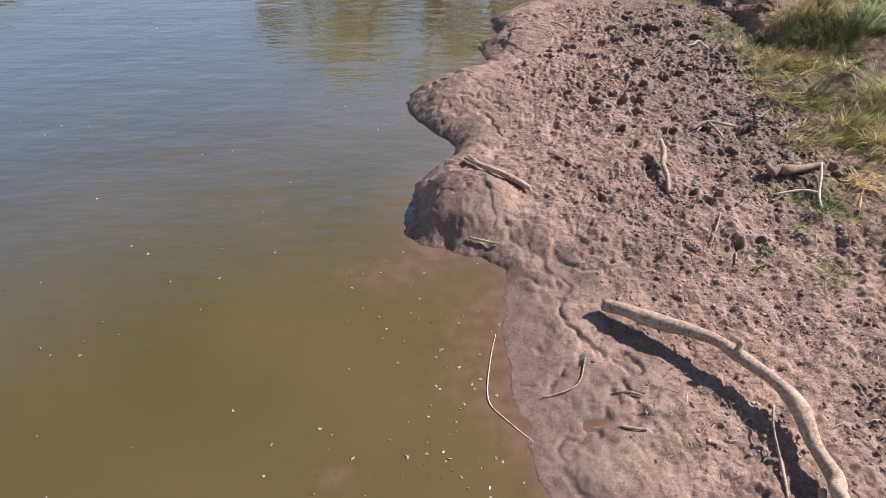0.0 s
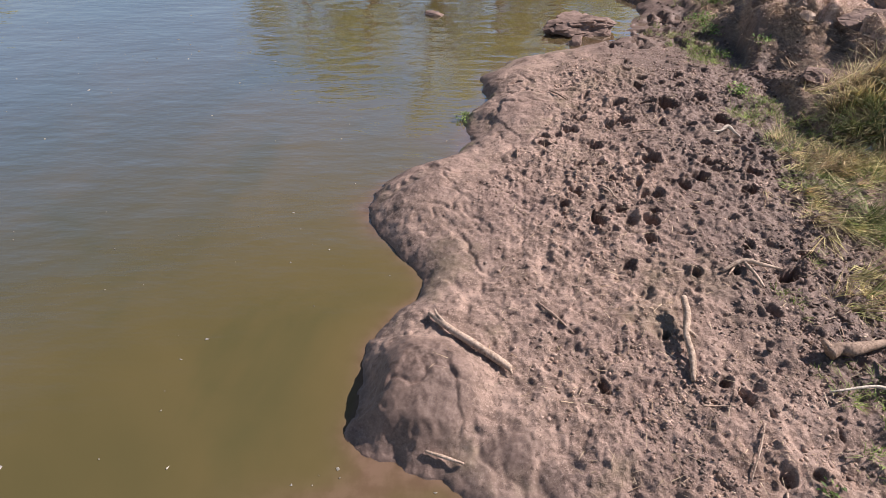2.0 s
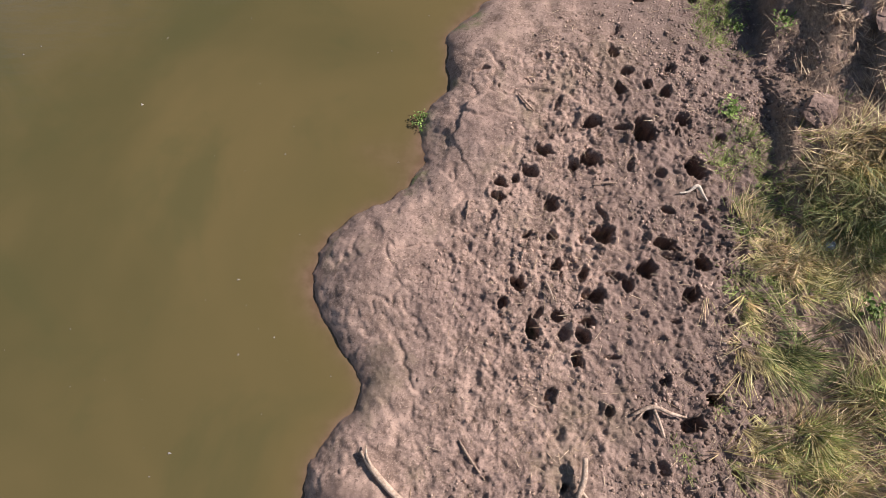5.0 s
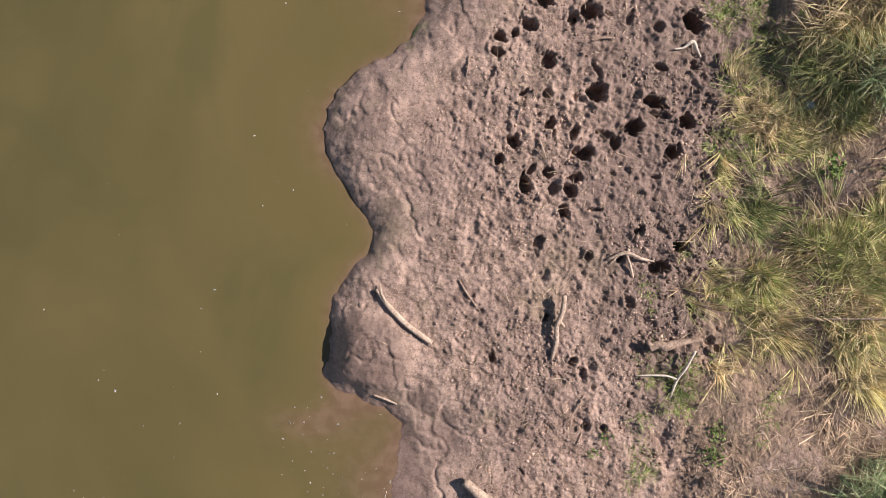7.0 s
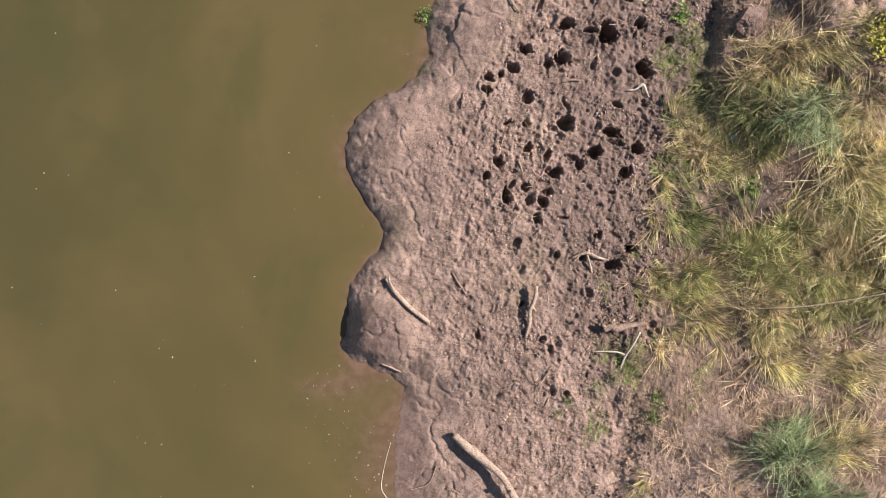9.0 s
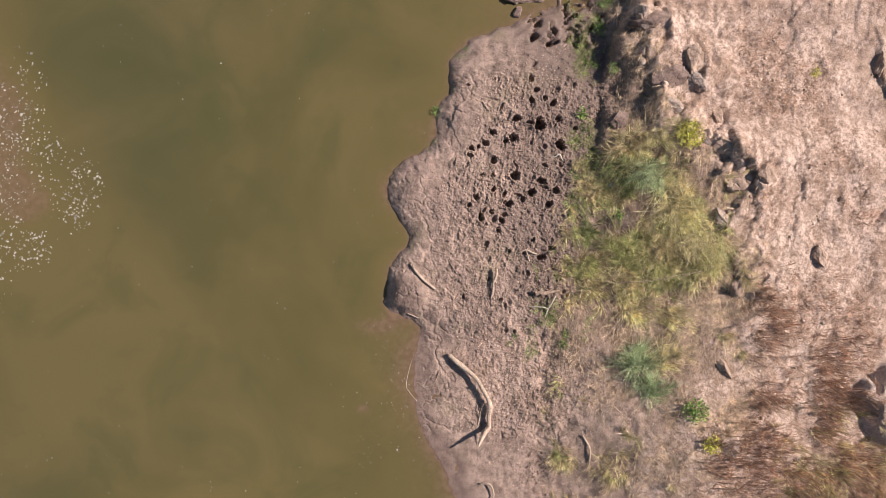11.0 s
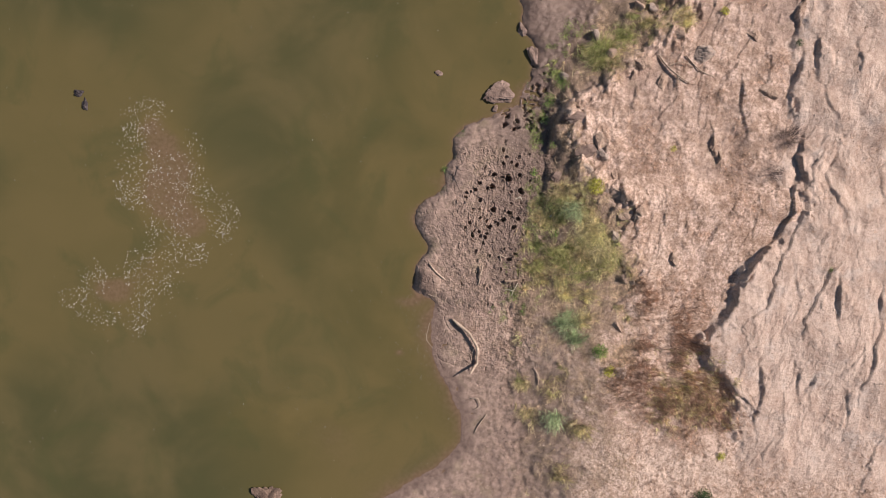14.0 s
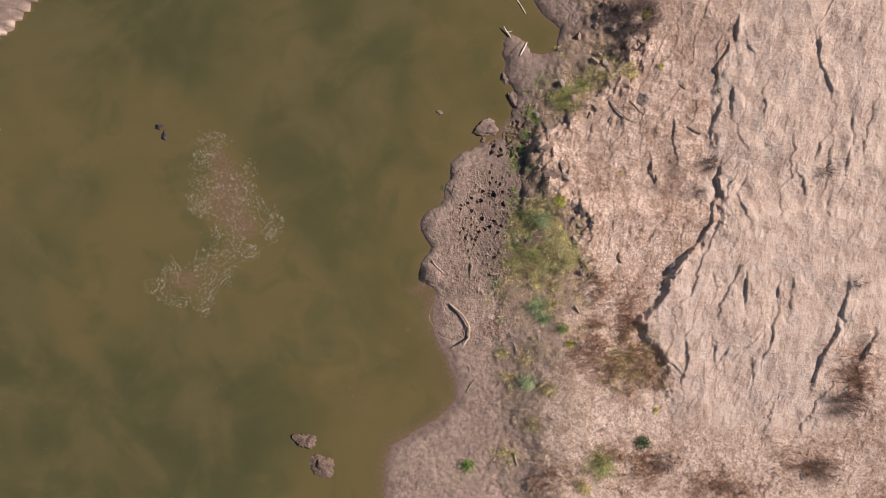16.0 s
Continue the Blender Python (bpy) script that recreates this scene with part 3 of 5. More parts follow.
    crack = n.band(n.voronoi(1.5, "DISTANCE_TO_EDGE", bent.outputs[1]), 0.0, 0.035)
    broken = n.band(n.noise(0.7, 3, 0.6), 0.44, 0.58)
    stone = n.mix(n.math("MULTIPLY", n.math("SUBTRACT", 1.0, crack), n.math("MULTIPLY", broken, 0.22)), stone, (0.24, 0.16, 0.12))
    base = n.mix(n.band(n.math("ADD", rock, n.math("MULTIPLY", n.math("SUBTRACT", mid, 0.5), 0.6)), 0.35, 0.65), base, stone)
    damp = n.mix(n.band(mid, 0.3, 0.7), (0.100, 0.067, 0.053), (0.175, 0.119, 0.096))
    damp = n.mix(n.band(fine, 0.40, 0.62, 0.0, 0.35), damp, (0.27, 0.19, 0.15))
    base = n.mix(n.band(n.math("ADD", wet, n.math("MULTIPLY", n.math("SUBTRACT", mid, 0.5), 0.35)), 0.25, 0.9, 0.0, 0.9), base, damp)
    base = n.mix(n.field("bed"), base, n.mix(n.band(mid, 0.3, 0.7), (0.27, 0.165, 0.10), (0.40, 0.26, 0.165)))
    algae = n.math("MULTIPLY", n.field("algae"), n.band(mid, 0.40, 0.60))
    base = n.mix(algae, base, (0.085, 0.125, 0.03))
    rough = n.band(wet, 0.3, 1.0, 0.92, 0.42)
    wander = n.tree.nodes.new("ShaderNodeMix")
    wander.data_type = "VECTOR"
    wander.inputs[0].default_value = 0.09
    n.put(wander.inputs[4], n.coords())
    warp = n.tree.nodes.new("ShaderNodeTexNoise")
    warp.inputs["Scale"].default_value = 9.0
    n.put(warp.inputs["Vector"], n.coords())
    n.put(wander.inputs[5], warp.outputs["Color"])
    crumb, grain = n.voronoi(15, "F1", wander.outputs[1]), n.voronoi(41, "F1", wander.outputs[1])
    rough_ground = n.math("ADD", n.math("MULTIPLY", n.field("trod"), n.band(n.noise(2.3, 3, 0.6), 0.40, 0.60, 0.25, 1.0)), 0.12)
    clods = n.math("MULTIPLY", n.math("SUBTRACT", 1.0, n.math("ADD", crumb, n.math("MULTIPLY", grain, 0.5))), rough_ground)
    crag = n.math("MULTIPLY", n.noise(5.0, 9, 0.72), n.math("MAXIMUM", n.math("MULTIPLY", rock, 0.85), n.math("MULTIPLY", upland, n.math("SUBTRACT", 1.0, n.math("MULTIPLY", rock, 0.45)))))
    split = n.math("MULTIPLY", n.math("MULTIPLY", crack, broken), rock)
    relief = n.bump(mid, 0.5, 0.03, n.bump(crag, 1.0, 0.13, n.bump(split, 0.5, 0.04)))
    relief = n.bump(clods, 0.45, 0.030, relief)
    grainy = n.math("MULTIPLY", fine, n.math("ADD", n.math("MAXIMUM", rough_ground, upland), 0.20, True))
    relief = n.bump(grainy, 0.7, 0.017, relief)
    relief = n.bump(grit, 0.8, 0.008, relief)
    return n.set(base, rough, relief, 0.22)


def water_material():
    """Turbid water: silt shows where it is shallow, the body darkens with depth."""
    n = Nodes("river_water")
    depth = n.field("depth")
    clouds, drift = n.noise(0.16, 4, 0.55, None, 0.6), n.noise(0.05, 3, 0.5)
    near = n.mix(n.band(clouds, 0.36, 0.66), (0.092, 0.075, 0.029), (0.118, 0.090, 0.035))
    far = n.mix(n.band(clouds, 0.36, 0.66), (0.061, 0.058, 0.025), (0.098, 0.079, 0.035))
    body = n.mix(n.band(depth, 0.5, 1.5), near, far)
    body = n.mix(n.band(drift, 0.46, 0.60, 0.0, 0.75), body, (0.113, 0.087, 0.035))
    body = n.mix(n.band(n.noise(0.26, 5, 0.6, None, 0.8), 0.50, 0.68, 0.0, 0.45), body, (0.060, 0.062, 0.025))
    clear = n.math("POWER", 2.718, n.math("MULTIPLY", n.math("ADD", depth, n.math("MULTIPLY", n.math("SUBTRACT", n.noise(1.4, 4, 0.6), 0.5), 0.16)), -5.6), True)
    body = n.mix(clear, body, n.mix(n.band(n.noise(5, 4), 0.35, 0.65), (0.122, 0.077, 0.047), (0.160, 0.103, 0.067)))
    ripple = n.noise(2.6, 3, 0.5, n.coords((0.6, 1.6, 1)))
    swell = n.noise(0.7, 2, 0.5, n.coords((0.7, 1.4, 1)))
    waves = n.bump(ripple, 0.20, 0.06, n.bump(swell, 0.12, 0.2))
    diffuse = n.tree.nodes.new("ShaderNodeBsdfDiffuse")
    gloss = n.tree.nodes.new("ShaderNodeBsdfGlossy")
    gloss.inputs["Roughness"].default_value = 0.05
    n.put(gloss.inputs["Normal"], waves)
    tilt = n.tree.nodes.new("ShaderNodeLayerWeight")
    tilt.inputs["Blend"].default_value = 0.5
    n.put(tilt.inputs["Normal"], waves)
    share = n.band(tilt.outputs["Facing"], 0.28, 0.80, 0.012, 1.0)
    n.put(diffuse.inputs["Color"], n.mix(n.math("MULTIPLY", share, 0.72), body, (0.0, 0.0, 0.0)))
    n.put(gloss.inputs["Color"], n.mix(share, (0.0, 0.0, 0.0), (1.0, 1.0, 1.0)))
    mixer = n.tree.nodes.new("ShaderNodeAddShader")
    n.put(mixer.inputs[0], diffuse.outputs[0])
    n.put(mixer.inputs[1], gloss.outputs[0])
    n.tree.links.new(mixer.outputs[0], n.out.inputs["Surface"])
    return n.mat


def wood_material(name, dark, light):
    n = Nodes(name)
    g = n.noise(9, 6, 0.65, n.coords((3, 3, 3)))
    streak = n.noise(40, 4, 0.6, n.coords((1.0, 1.0, 0.4)))
    color = n.mix(n.band(g, 0.34, 0.66), dark, light)
    color = n.mix(n.band(streak, 0.35, 0.52, 0.55, 0.0), color, tuple(c * 0.45 for c in dark))
    color = n.mix(n.band(n.noise(3.0, 3), 0.55, 0.7, 0.0, 0.5), color, tuple(min(1, c * 1.25) for c in light))
    return n.set(color, 0.85, n.bump(streak, 0.6, 0.01, n.bump(g, 0.4, 0.02)), 0.25)


def stone_material(name, dark, light, spots):
    n = Nodes(name)
    a, b, c = n.noise(1.9, 6, 0.62), n.noise(11, 5, 0.65), n.noise(60, 3, 0.6)
    color = n.mix(n.band(a, 0.34, 0.66), dark, light)
    color = n.mix(n.band(b, 0.36, 0.54, 0.6, 0.0), color, spots)
    color = n.mix(n.band(c, 0.55, 0.70, 0.0, 0.35), color, tuple(min(1, v * 1.3) for v in light))
    return n.set(color, 0.9, n.bump(c, 0.5, 0.006, n.bump(b, 0.6, 0.03)), 0.25)


def blade_material(name, colors, through=0.25, hue=0.0):
    """Colour of its own for each blade or leaf; thin, so that some light comes through."""
    n = Nodes(name)
    geo = n.tree.nodes.new("ShaderNodeNewGeometry")
    rnd = geo.outputs["Random Per Island"]
    rampn = n.tree.nodes.new("ShaderNodeValToRGB")
    rampn.color_ramp.interpolation = "LINEAR"
    els = rampn.color_ramp.elements
    while len(els) < len(colors):
        els.new(0.5)
    for k, (e, c) in enumerate(zip(els, colors)):
        e.position, e.color = k / max(1, len(colors) - 1), (*c, 1)
    n.put(rampn.inputs[0], rnd)
    patch = n.math("MULTIPLY", n.band(n.noise(1.9, 4, 0.6), 0.36, 0.64, 0.70, 1.25), n.band(n.noise(6.5, 3, 0.6), 0.38, 0.62, 0.65, 1.3))
    color = n.mix(1.0, rampn.outputs[0], patch, "MULTIPLY")
    color = n.mix(n.band(n.noise(0.9, 3, 0.6), 0.48, 0.62, 0.0, hue), color, n.mix(1.0, color, (0.78, 0.95, 0.6), "MULTIPLY"))
    n.set(color, 0.6, None, 0.25)
    leaf = n.tree.nodes.new("ShaderNodeBsdfTranslucent")
    n.put(leaf.inputs["Color"], color)
    m = n.tree.nodes.new("ShaderNodeMixShader")
    m.inputs[0].default_value = through
    n.put(m.inputs[1], n.bsdf.outputs[0])
    n.put(m.inputs[2], leaf.outputs[0])
    n.tree.links.new(m.outputs[0], n.out.inputs["Surface"])
    return n.mat


def plain_material(name, dark, light, rough=0.8, scale=20.0):
    n = Nodes(name)
    g = n.noise(scale, 4, 0.6)
    return n.set(n.mix(n.band(g, 0.35, 0.65), dark, light), rough, n.bump(g, 0.3, 0.004), 0.3)


GROUND = ground_material()
WATER = water_material()
DRIFTWOOD = wood_material("weathered_driftwood", (0.30, 0.215, 0.155), (0.52, 0.40, 0.305))
MUDDY_WOOD = wood_material("mud_stained_wood", (0.21, 0.145, 0.105), (0.38, 0.275, 0.205))
BLEACHED = wood_material("bleached_twig", (0.50, 0.42, 0.33), (0.70, 0.61, 0.50))
DARK_STONE = stone_material("dark_wet_stone", (0.030, 0.024, 0.026), (0.075, 0.06, 0.06), (0.02, 0.016, 0.018))
GREY_STONE = stone_material("grey_brown_stone", (0.25, 0.185, 0.15), (0.44, 0.34, 0.275), (0.15, 0.115, 0.095))
PALE_STONE = stone_material("pale_pink_stone", (0.42, 0.30, 0.225), (0.58, 0.44, 0.34), (0.28, 0.20, 0.15))
WET_STONE = stone_material("mud_coated_stone", (0.155, 0.105, 0.084), (0.265, 0.185, 0.15), (0.09, 0.062, 0.05))
GRASS_MIX = blade_material("straw_and_green_grass", [(0.19, 0.20, 0.06), (0.46, 0.38, 0.17), (0.78, 0.62, 0.36), (0.56, 0.39, 0.22), (0.28, 0.27, 0.09), (0.84, 0.70, 0.45), (0.38, 0.25, 0.15), (0.7, 0.55, 0.31)], 0.35, 0.45)
GRASS_GREEN = blade_material("green_tussock_grass", [(0.17, 0.22, 0.06), (0.33, 0.37, 0.11), (0.62, 0.54, 0.25), (0.24, 0.31, 0.09), (0.78, 0.66, 0.38)], 0.35)
GRASS_DARK = blade_material("dark_green_tussock_grass", [(0.07, 0.10, 0.035), (0.14, 0.18, 0.06), (0.3, 0.29, 0.12), (0.10, 0.145, 0.05), (0.45, 0.38, 0.2)])
GRASS_BLUE = blade_material("grey_green_tussock_grass", [(0.20, 0.30, 0.14), (0.36, 0.47, 0.25), (0.68, 0.65, 0.40), (0.27, 0.39, 0.19), (0.58, 0.60, 0.36)], 0.4)
GRASS_STRAW = blade_material("straw_yellow_grass", [(0.52, 0.44, 0.19), (0.80, 0.67, 0.37), (0.64, 0.51, 0.26), (0.85, 0.75, 0.48), (0.36, 0.31, 0.12)], 0.35, 0.4)
DEAD_GRASS = blade_material("dead_brown_grass", [(0.27, 0.15, 0.105), (0.54, 0.345, 0.235), (0.38, 0.23, 0.16), (0.70, 0.50, 0.35), (0.22, 0.125, 0.092)])
LEAF_GREEN = blade_material("fresh_green_leaf", [(0.1, 0.17, 0.035), (0.17, 0.26, 0.06), (0.26, 0.34, 0.1)])
LEAF_DARK = blade_material("dark_green_leaf", [(0.03, 0.062, 0.022), (0.06, 0.10, 0.035), (0.09, 0.12, 0.045)])
LEAF_YELLOW = blade_material("yellow_green_leaf", [(0.42, 0.40, 0.06), (0.60, 0.55, 0.09), (0.30, 0.32, 0.06)])
TWIG_DARK = blade_material("dark_bare_twig", [(0.07, 0.045, 0.045), (0.12, 0.08, 0.072), (0.17, 0.115, 0.09)], 0.0)
LITTER = blade_material("straw_and_twig_litter", [(0.12, 0.075, 0.05), (0.34, 0.24, 0.15), (0.50, 0.39, 0.26), (0.20, 0.135, 0.09), (0.27, 0.18, 0.12)], 0.0)
FOAM = blade_material("scum_and_foam", [(0.32, 0.29, 0.25), (0.24, 0.22, 0.17), (0.44, 0.41, 0.37)], 0.0)

# ---- ground and water ----
NEAR = (-0.9, 6.6, 2.4, 14.6)
XS = joined((-2600, -100, 500), (-100, -46, 9), (-46, -4, 0.5), (-4, -0.9, 0.1), (-0.9, 6.6, 0.075), (6.6, 12, 0.065), (12, 33, 0.055), (33, 60, 1.5),
            (60, 140, 16), (140, 2700, 500))
YS = joined((-2600, -100, 500), (-100, -40, 9), (-40, -11, 1.0), (-11, 2.4, 0.067), (2.4, 14.6, 0.07625), (14.6, 27.5, 0.06), (27.5, 80, 1.2),
            (80, 180, 16), (180, 2700, 500))
NEAR_XS, NEAR_YS = np.linspace(NEAR[0], NEAR[1], 418), np.linspace(NEAR[2], NEAR[3], 679)
GAP = [int(np.argmin(np.abs(XS - v))) for v in NEAR[:2]] + [int(np.argmin(np.abs(YS - v))) for v in NEAR[2:]]


def terrain(xs, ys):
    """Heights and the fields that the ground's material reads."""
    x, y = np.meshgrid(xs, ys)
    z, wet, rock, cover, shore, trod = land(x, y)
    z = carve(x, y, z)
    upland = ramp(0.8, 1.35, z)
    upland = np.maximum(upland, (0.08 + 0.34 * ramp(2.0, 4.5, y)) * ramp(1.0, 2.4, shore + 0.6 * fbm(x, y, 1.1, 3, 93)) * (1 - ramp(5.2, 7.5, y)))
    algae = ramp(0.22, 0.02, z) * (shore > -0.3) * ramp(5.8, 6.6, y) * (1 - ramp(16.0, 17.0, y)) * ramp(0.1, 0.5, fbm(x, y, 0.8, 2, 91)) * 0.8
    algae = np.maximum(algae, 1.2 * bump_at(x, y, 0.76, 13.2, 0.16, 0.24) * (z < 0.3))
    sand = 0.7 * (1 - ramp(-2.5, 2.5, y + 2.0 * fbm(x, y, 2.5, 3, 94))) * ramp(7.0, 10.0, x)
    sand = sand + 0.8 * np.clip(bump_at(x, y, 13.0, 5.3, 1.0, 1.5) + bump_at(x, y, 9.4, 2.7, 1.5, 0.7) + bump_at(x, y, 12.8, -1.6, 3.5, 0.8) + bump_at(x, y, 12.0, 8.5, 1.2, 2.5), 0, 1)
    return z, shore, {"wet": wet, "rock": rock, "cover": cover, "upland": upland, "algae": algae, "trod": trod, "sand": sand, "bed": ramp(0.0, -0.06, z)}


def between(z, xs, ys, x, y):
    i = np.clip(np.searchsorted(xs, x) - 1, 0, len(xs) - 2)
    j = np.clip(np.searchsorted(ys, y) - 1, 0, len(ys) - 2)
    u, v = (x - xs[i]) / (xs[i + 1] - xs[i]), (y - ys[j]) / (ys[j + 1] - ys[j])
    return (z[j, i] * (1 - u) + z[j, i + 1] * u) * (1 - v) + (z[j + 1, i] * (1 - u) + z[j + 1, i + 1] * u) * v


gz, g_shore, g_fields = terrain(XS, YS)
near_z, _, near_fields = terrain(NEAR_XS, NEAR_YS)
nx, ny = np.meshgrid(NEAR_XS, NEAR_YS)
rim = np.minimum(np.minimum(nx - NEAR[0], NEAR[1] - nx), np.minimum(ny - NEAR[2], NEAR[3] - ny))
coarse = between(gz, XS, YS, nx, ny)
near_z = coarse + ramp(0.0, 0.35, rim) * (near_z - coarse)
ground = tagged(sheet("ground", [(XS, YS, gz, g_fields, GAP), (NEAR_XS, NEAR_YS, near_z, near_fields, None)], GROUND),
                "brown trampled riverbank mud rising to pale cracked rock", "ground", kind="structure")


def heights(x, y):
    """Height of the ground sheet at many places."""
    x, y = np.asarray(x, float), np.asarray(y, float)
    inside = (x > NEAR[0]) & (x < NEAR[1]) & (y > NEAR[2]) & (y < NEAR[3])
    return np.where(inside, between(near_z, NEAR_XS, NEAR_YS, x, y), between(gz, XS, YS, x, y))


def height(x, y):
    return float(heights(np.array([x]), np.array([y]))[0])


def field_at(f, x, y):
    i = np.clip(np.searchsorted(XS, x), 0, len(XS) - 1)
    j = np.clip(np.searchsorted(YS, y), 0, len(YS) - 1)
    return f[j, i]


WXS = joined((-2600, -100, 500), (-100, -46, 9), (-46, -4, 0.4), (-4, 9, 0.09), (9, 60, 3), (60, 140, 16), (140, 2700, 500))
WYS = joined((-2600, -100, 500), (-100, -40, 9), (-40, -11, 1.0), (-11, 28, 0.12), (28, 80, 1.2), (80, 180, 16), (180, 2700, 500))
wx, wy = np.meshgrid(WXS, WYS)
w_depth = np.clip(-heights(wx.ravel(), wy.ravel()), 0.0, 3.0).reshape(wx.shape)
water = tagged(sheet("water", [(WXS, WYS, np.zeros_like(wx), {"depth": w_depth}, None)], WATER),
               "still murky olive-brown river water", "water", kind="structure")


# ---- builders ----
def finish(name, bm, material, smooth=True):
    me = bpy.data.meshes.new(name)
    bm.to_mesh(me)
    bm.free()
    me.materials.append(material)
    if smooth:
        me.polygons.foreach_set("use_smooth", [True] * len(me.polygons))
    return me


def part(name, bm, material, parent, label=""):
    """One mesh of a thing, under its parent."""
    ob = new(name, finish(name, bm, material))
    ob.parent = parent
    return tagged(ob, label) if label else ob


def thing(name, x, y, z, label, category, group="", turn=0.0):
    ob = new(name)
    ob.empty_display_size = 0.1
    ob.matrix_basis = pose(x, y, z, 0, 0, turn)
    return tagged(ob, label, category, group)


def curve_points(points, n):
    """A smooth line through the points given (x, y, z, radius)."""
    p = np.array(points, float)
    p = np.vstack([2 * p[0] - p[1], p, 2 * p[-1] - p[-2]])
    out = []
    for k in range(1, len(p) - 2):
        for t in np.linspace(0, 1, n, endpoint=False):
            a, b, c, d = p[k - 1], p[k], p[k + 1], p[k + 2]
            out.append(0.5 * (2 * b + (c - a) * t + (2 * a - 5 * b + 4 * c - d) * t * t + (3 * b - a - 3 * c + d) * t ** 3))
    out.append(p[-2])
    return np.array(out)


def limb(bm, points, sides=10, n=6, rough=0.12, seed=0):
    """A gnarled, tapering round limb with closed ends."""
    line = curve_points(points, n)
    rings = []
    side = Vector((0, 0, 1))
    for k, q in enumerate(line):
        a = Vector(line[max(k - 1, 0)][:3])
        b = Vector(line[min(k + 1, len(line) - 1)][:3])
        way = (b - a).normalized()
        u = way.cross(side)
        if u.length < 1e-3:
            u = way.cross(Vector((1, 0, 0)))
        u.normalize()
        v = u.cross(way)
        ring = []
        for j in range(sides):
            ang = 2 * math.pi * j / sides
            wob = 1 + rough * noise.noise(Vector((q[0] * 5 + 3 * math.cos(ang) * 0.4 + seed, q[1] * 5 + 1.2 * math.sin(ang), seed * 1.7)))
            wob += rough * 0.5 * noise.noise(Vector((k * 0.9 + seed, ang * 2, 3.3)))
            ring.append(bm.verts.new(Vector(q[:3]) + (u * math.cos(ang) + v * math.sin(ang)) * q[3] * wob))
        rings.append(ring)
    for a, b in zip(rings, rings[1:]):
        for j in range(sides):
            bm.faces.new((a[j], a[(j + 1) % sides], b[(j + 1) % sides], b[j]))
    bm.faces.new(list(reversed(rings[0])))
    bm.faces.new(rings[-1])
    return bm


def driftwood(name, label, points, material=DRIFTWOOD, branches=(), category="stick", group="", lift=None, sides=10, trunk="trunk", bits="branch"):
    """A log or stick: points are (x, y, height over the ground, radius)."""
    x0, y0 = points[0][0], points[0][1]
    z0 = height(x0, y0) if lift is None else lift
    ob = thing(name, x0, y0, z0, label, category, group)

    def local(run):
        return [(x - x0, y - y0, (height(x, y) if lift is None else lift) - z0 + h, r) for x, y, h, r in run]
    part(trunk, limb(bmesh.new(), local(points), sides, 6, 0.16, x0 * 3.1), material, ob)
    for k, run in enumerate(branches):
        part(bits, limb(bmesh.new(), local(run), 7, 5, 0.15, k + y0), material, ob)
    return ob


def boulder_mesh(seed, sx, sy, sz, detail=4, facets=17, rough=0.12):
    """A rock cut by planes, roughened, its foot flattened."""
    rng = random.Random(seed)
    bm = bmesh.new()
    bmesh.ops.create_icosphere(bm, subdivisions=detail, radius=1.0)
    cuts = []
    for k in range(facets):
        d = Vector((rng.gauss(0, 1), rng.gauss(0, 1), rng.gauss(0.2, 0.8))).normalized()
        cuts.append((d, rng.uniform(0.42, 0.80)))
    for v in bm.verts:
        p = v.co.copy()
        for d, far in cuts:
            over = p.dot(d) - far
            if over > 0:
                p -= d * over * 0.92
        q = p * 1.6 + Vector((seed, seed * 0.7, 0))
        p += v.co * (rough * noise.noise(q) + rough * 0.5 * noise.noise(q * 2.7) + rough * 0.28 * noise.noise(q * 6.5))
        crack = abs(noise.noise(Vector((q.x * 0.8 + 5, q.y * 1.9, q.z * 0.7))))
        if crack < 0.07:
            p -= v.co * (0.07 - crack) * 1.1
        v.co = Vector((p.x * sx, p.y * sy, max(p.z, -0.45) * sz))
    return bm


def boulder(name, label, x, y, size, turn, seed, material, sink=0.25, detail=4, group="", z=None, category="rock", rough=0.11):
    sx, sy, sz = size
    base = height(x, y) if z is None else z
    ob = tagged(new(name, finish(name, boulder_mesh(seed, sx, sy, sz, detail, 17, rough), material, False)), label, category, group)
    ob.matrix_basis = pose(x, y, base + sz * (0.45 - sink), 0, 0, turn)
    return ob


def strips(base, way, length, width, rise, droop, rng, twist=1.0):
    """Arched blades: n of them at base (n, 3), leaning along way (n, 2)."""
    n = len(base)
    side = np.stack([-way[:, 1], way[:, 0], np.zeros(n)], -1)
    ang = rng.uniform(-1, 1, n) * twist
    side = side * np.cos(ang)[:, None] + np.stack([way[:, 0], way[:, 1], np.zeros(n)], -1) * np.sin(ang)[:, None]
    lean = np.stack([way[:, 0], way[:, 1], np.zeros(n)], -1)
    up = np.array([0, 0, 1.0])
    verts = np.zeros((n, 7, 3))
    for k, t in enumerate((0.0, 0.4, 0.75, 1.0)):
        out = length * (t * np.cos(rise) + droop * t * t * 0.6)
        z = length * (t * np.sin(rise) - droop * t * t * 0.55)
        c = base + lean * out[:, None] + up * np.maximum(z, 0.01 * t)[:, None]
        w = width * (1.0, 0.9, 0.6, 0.0)[k]
        if k < 3:
            verts[:, 2 * k] = c - side * w[:, None] / 2
            verts[:, 2 * k + 1] = c + side * w[:, None] / 2
        else:
            verts[:, 6] = c
    first = (np.arange(n) * 7)[:, None]
    quads = np.concatenate([first + np.array([0, 1, 3, 2]), first + np.array([2, 3, 5, 4])])
    tris = first + np.array([4, 5, 6])
    return verts.reshape(-1, 3), quads, tris


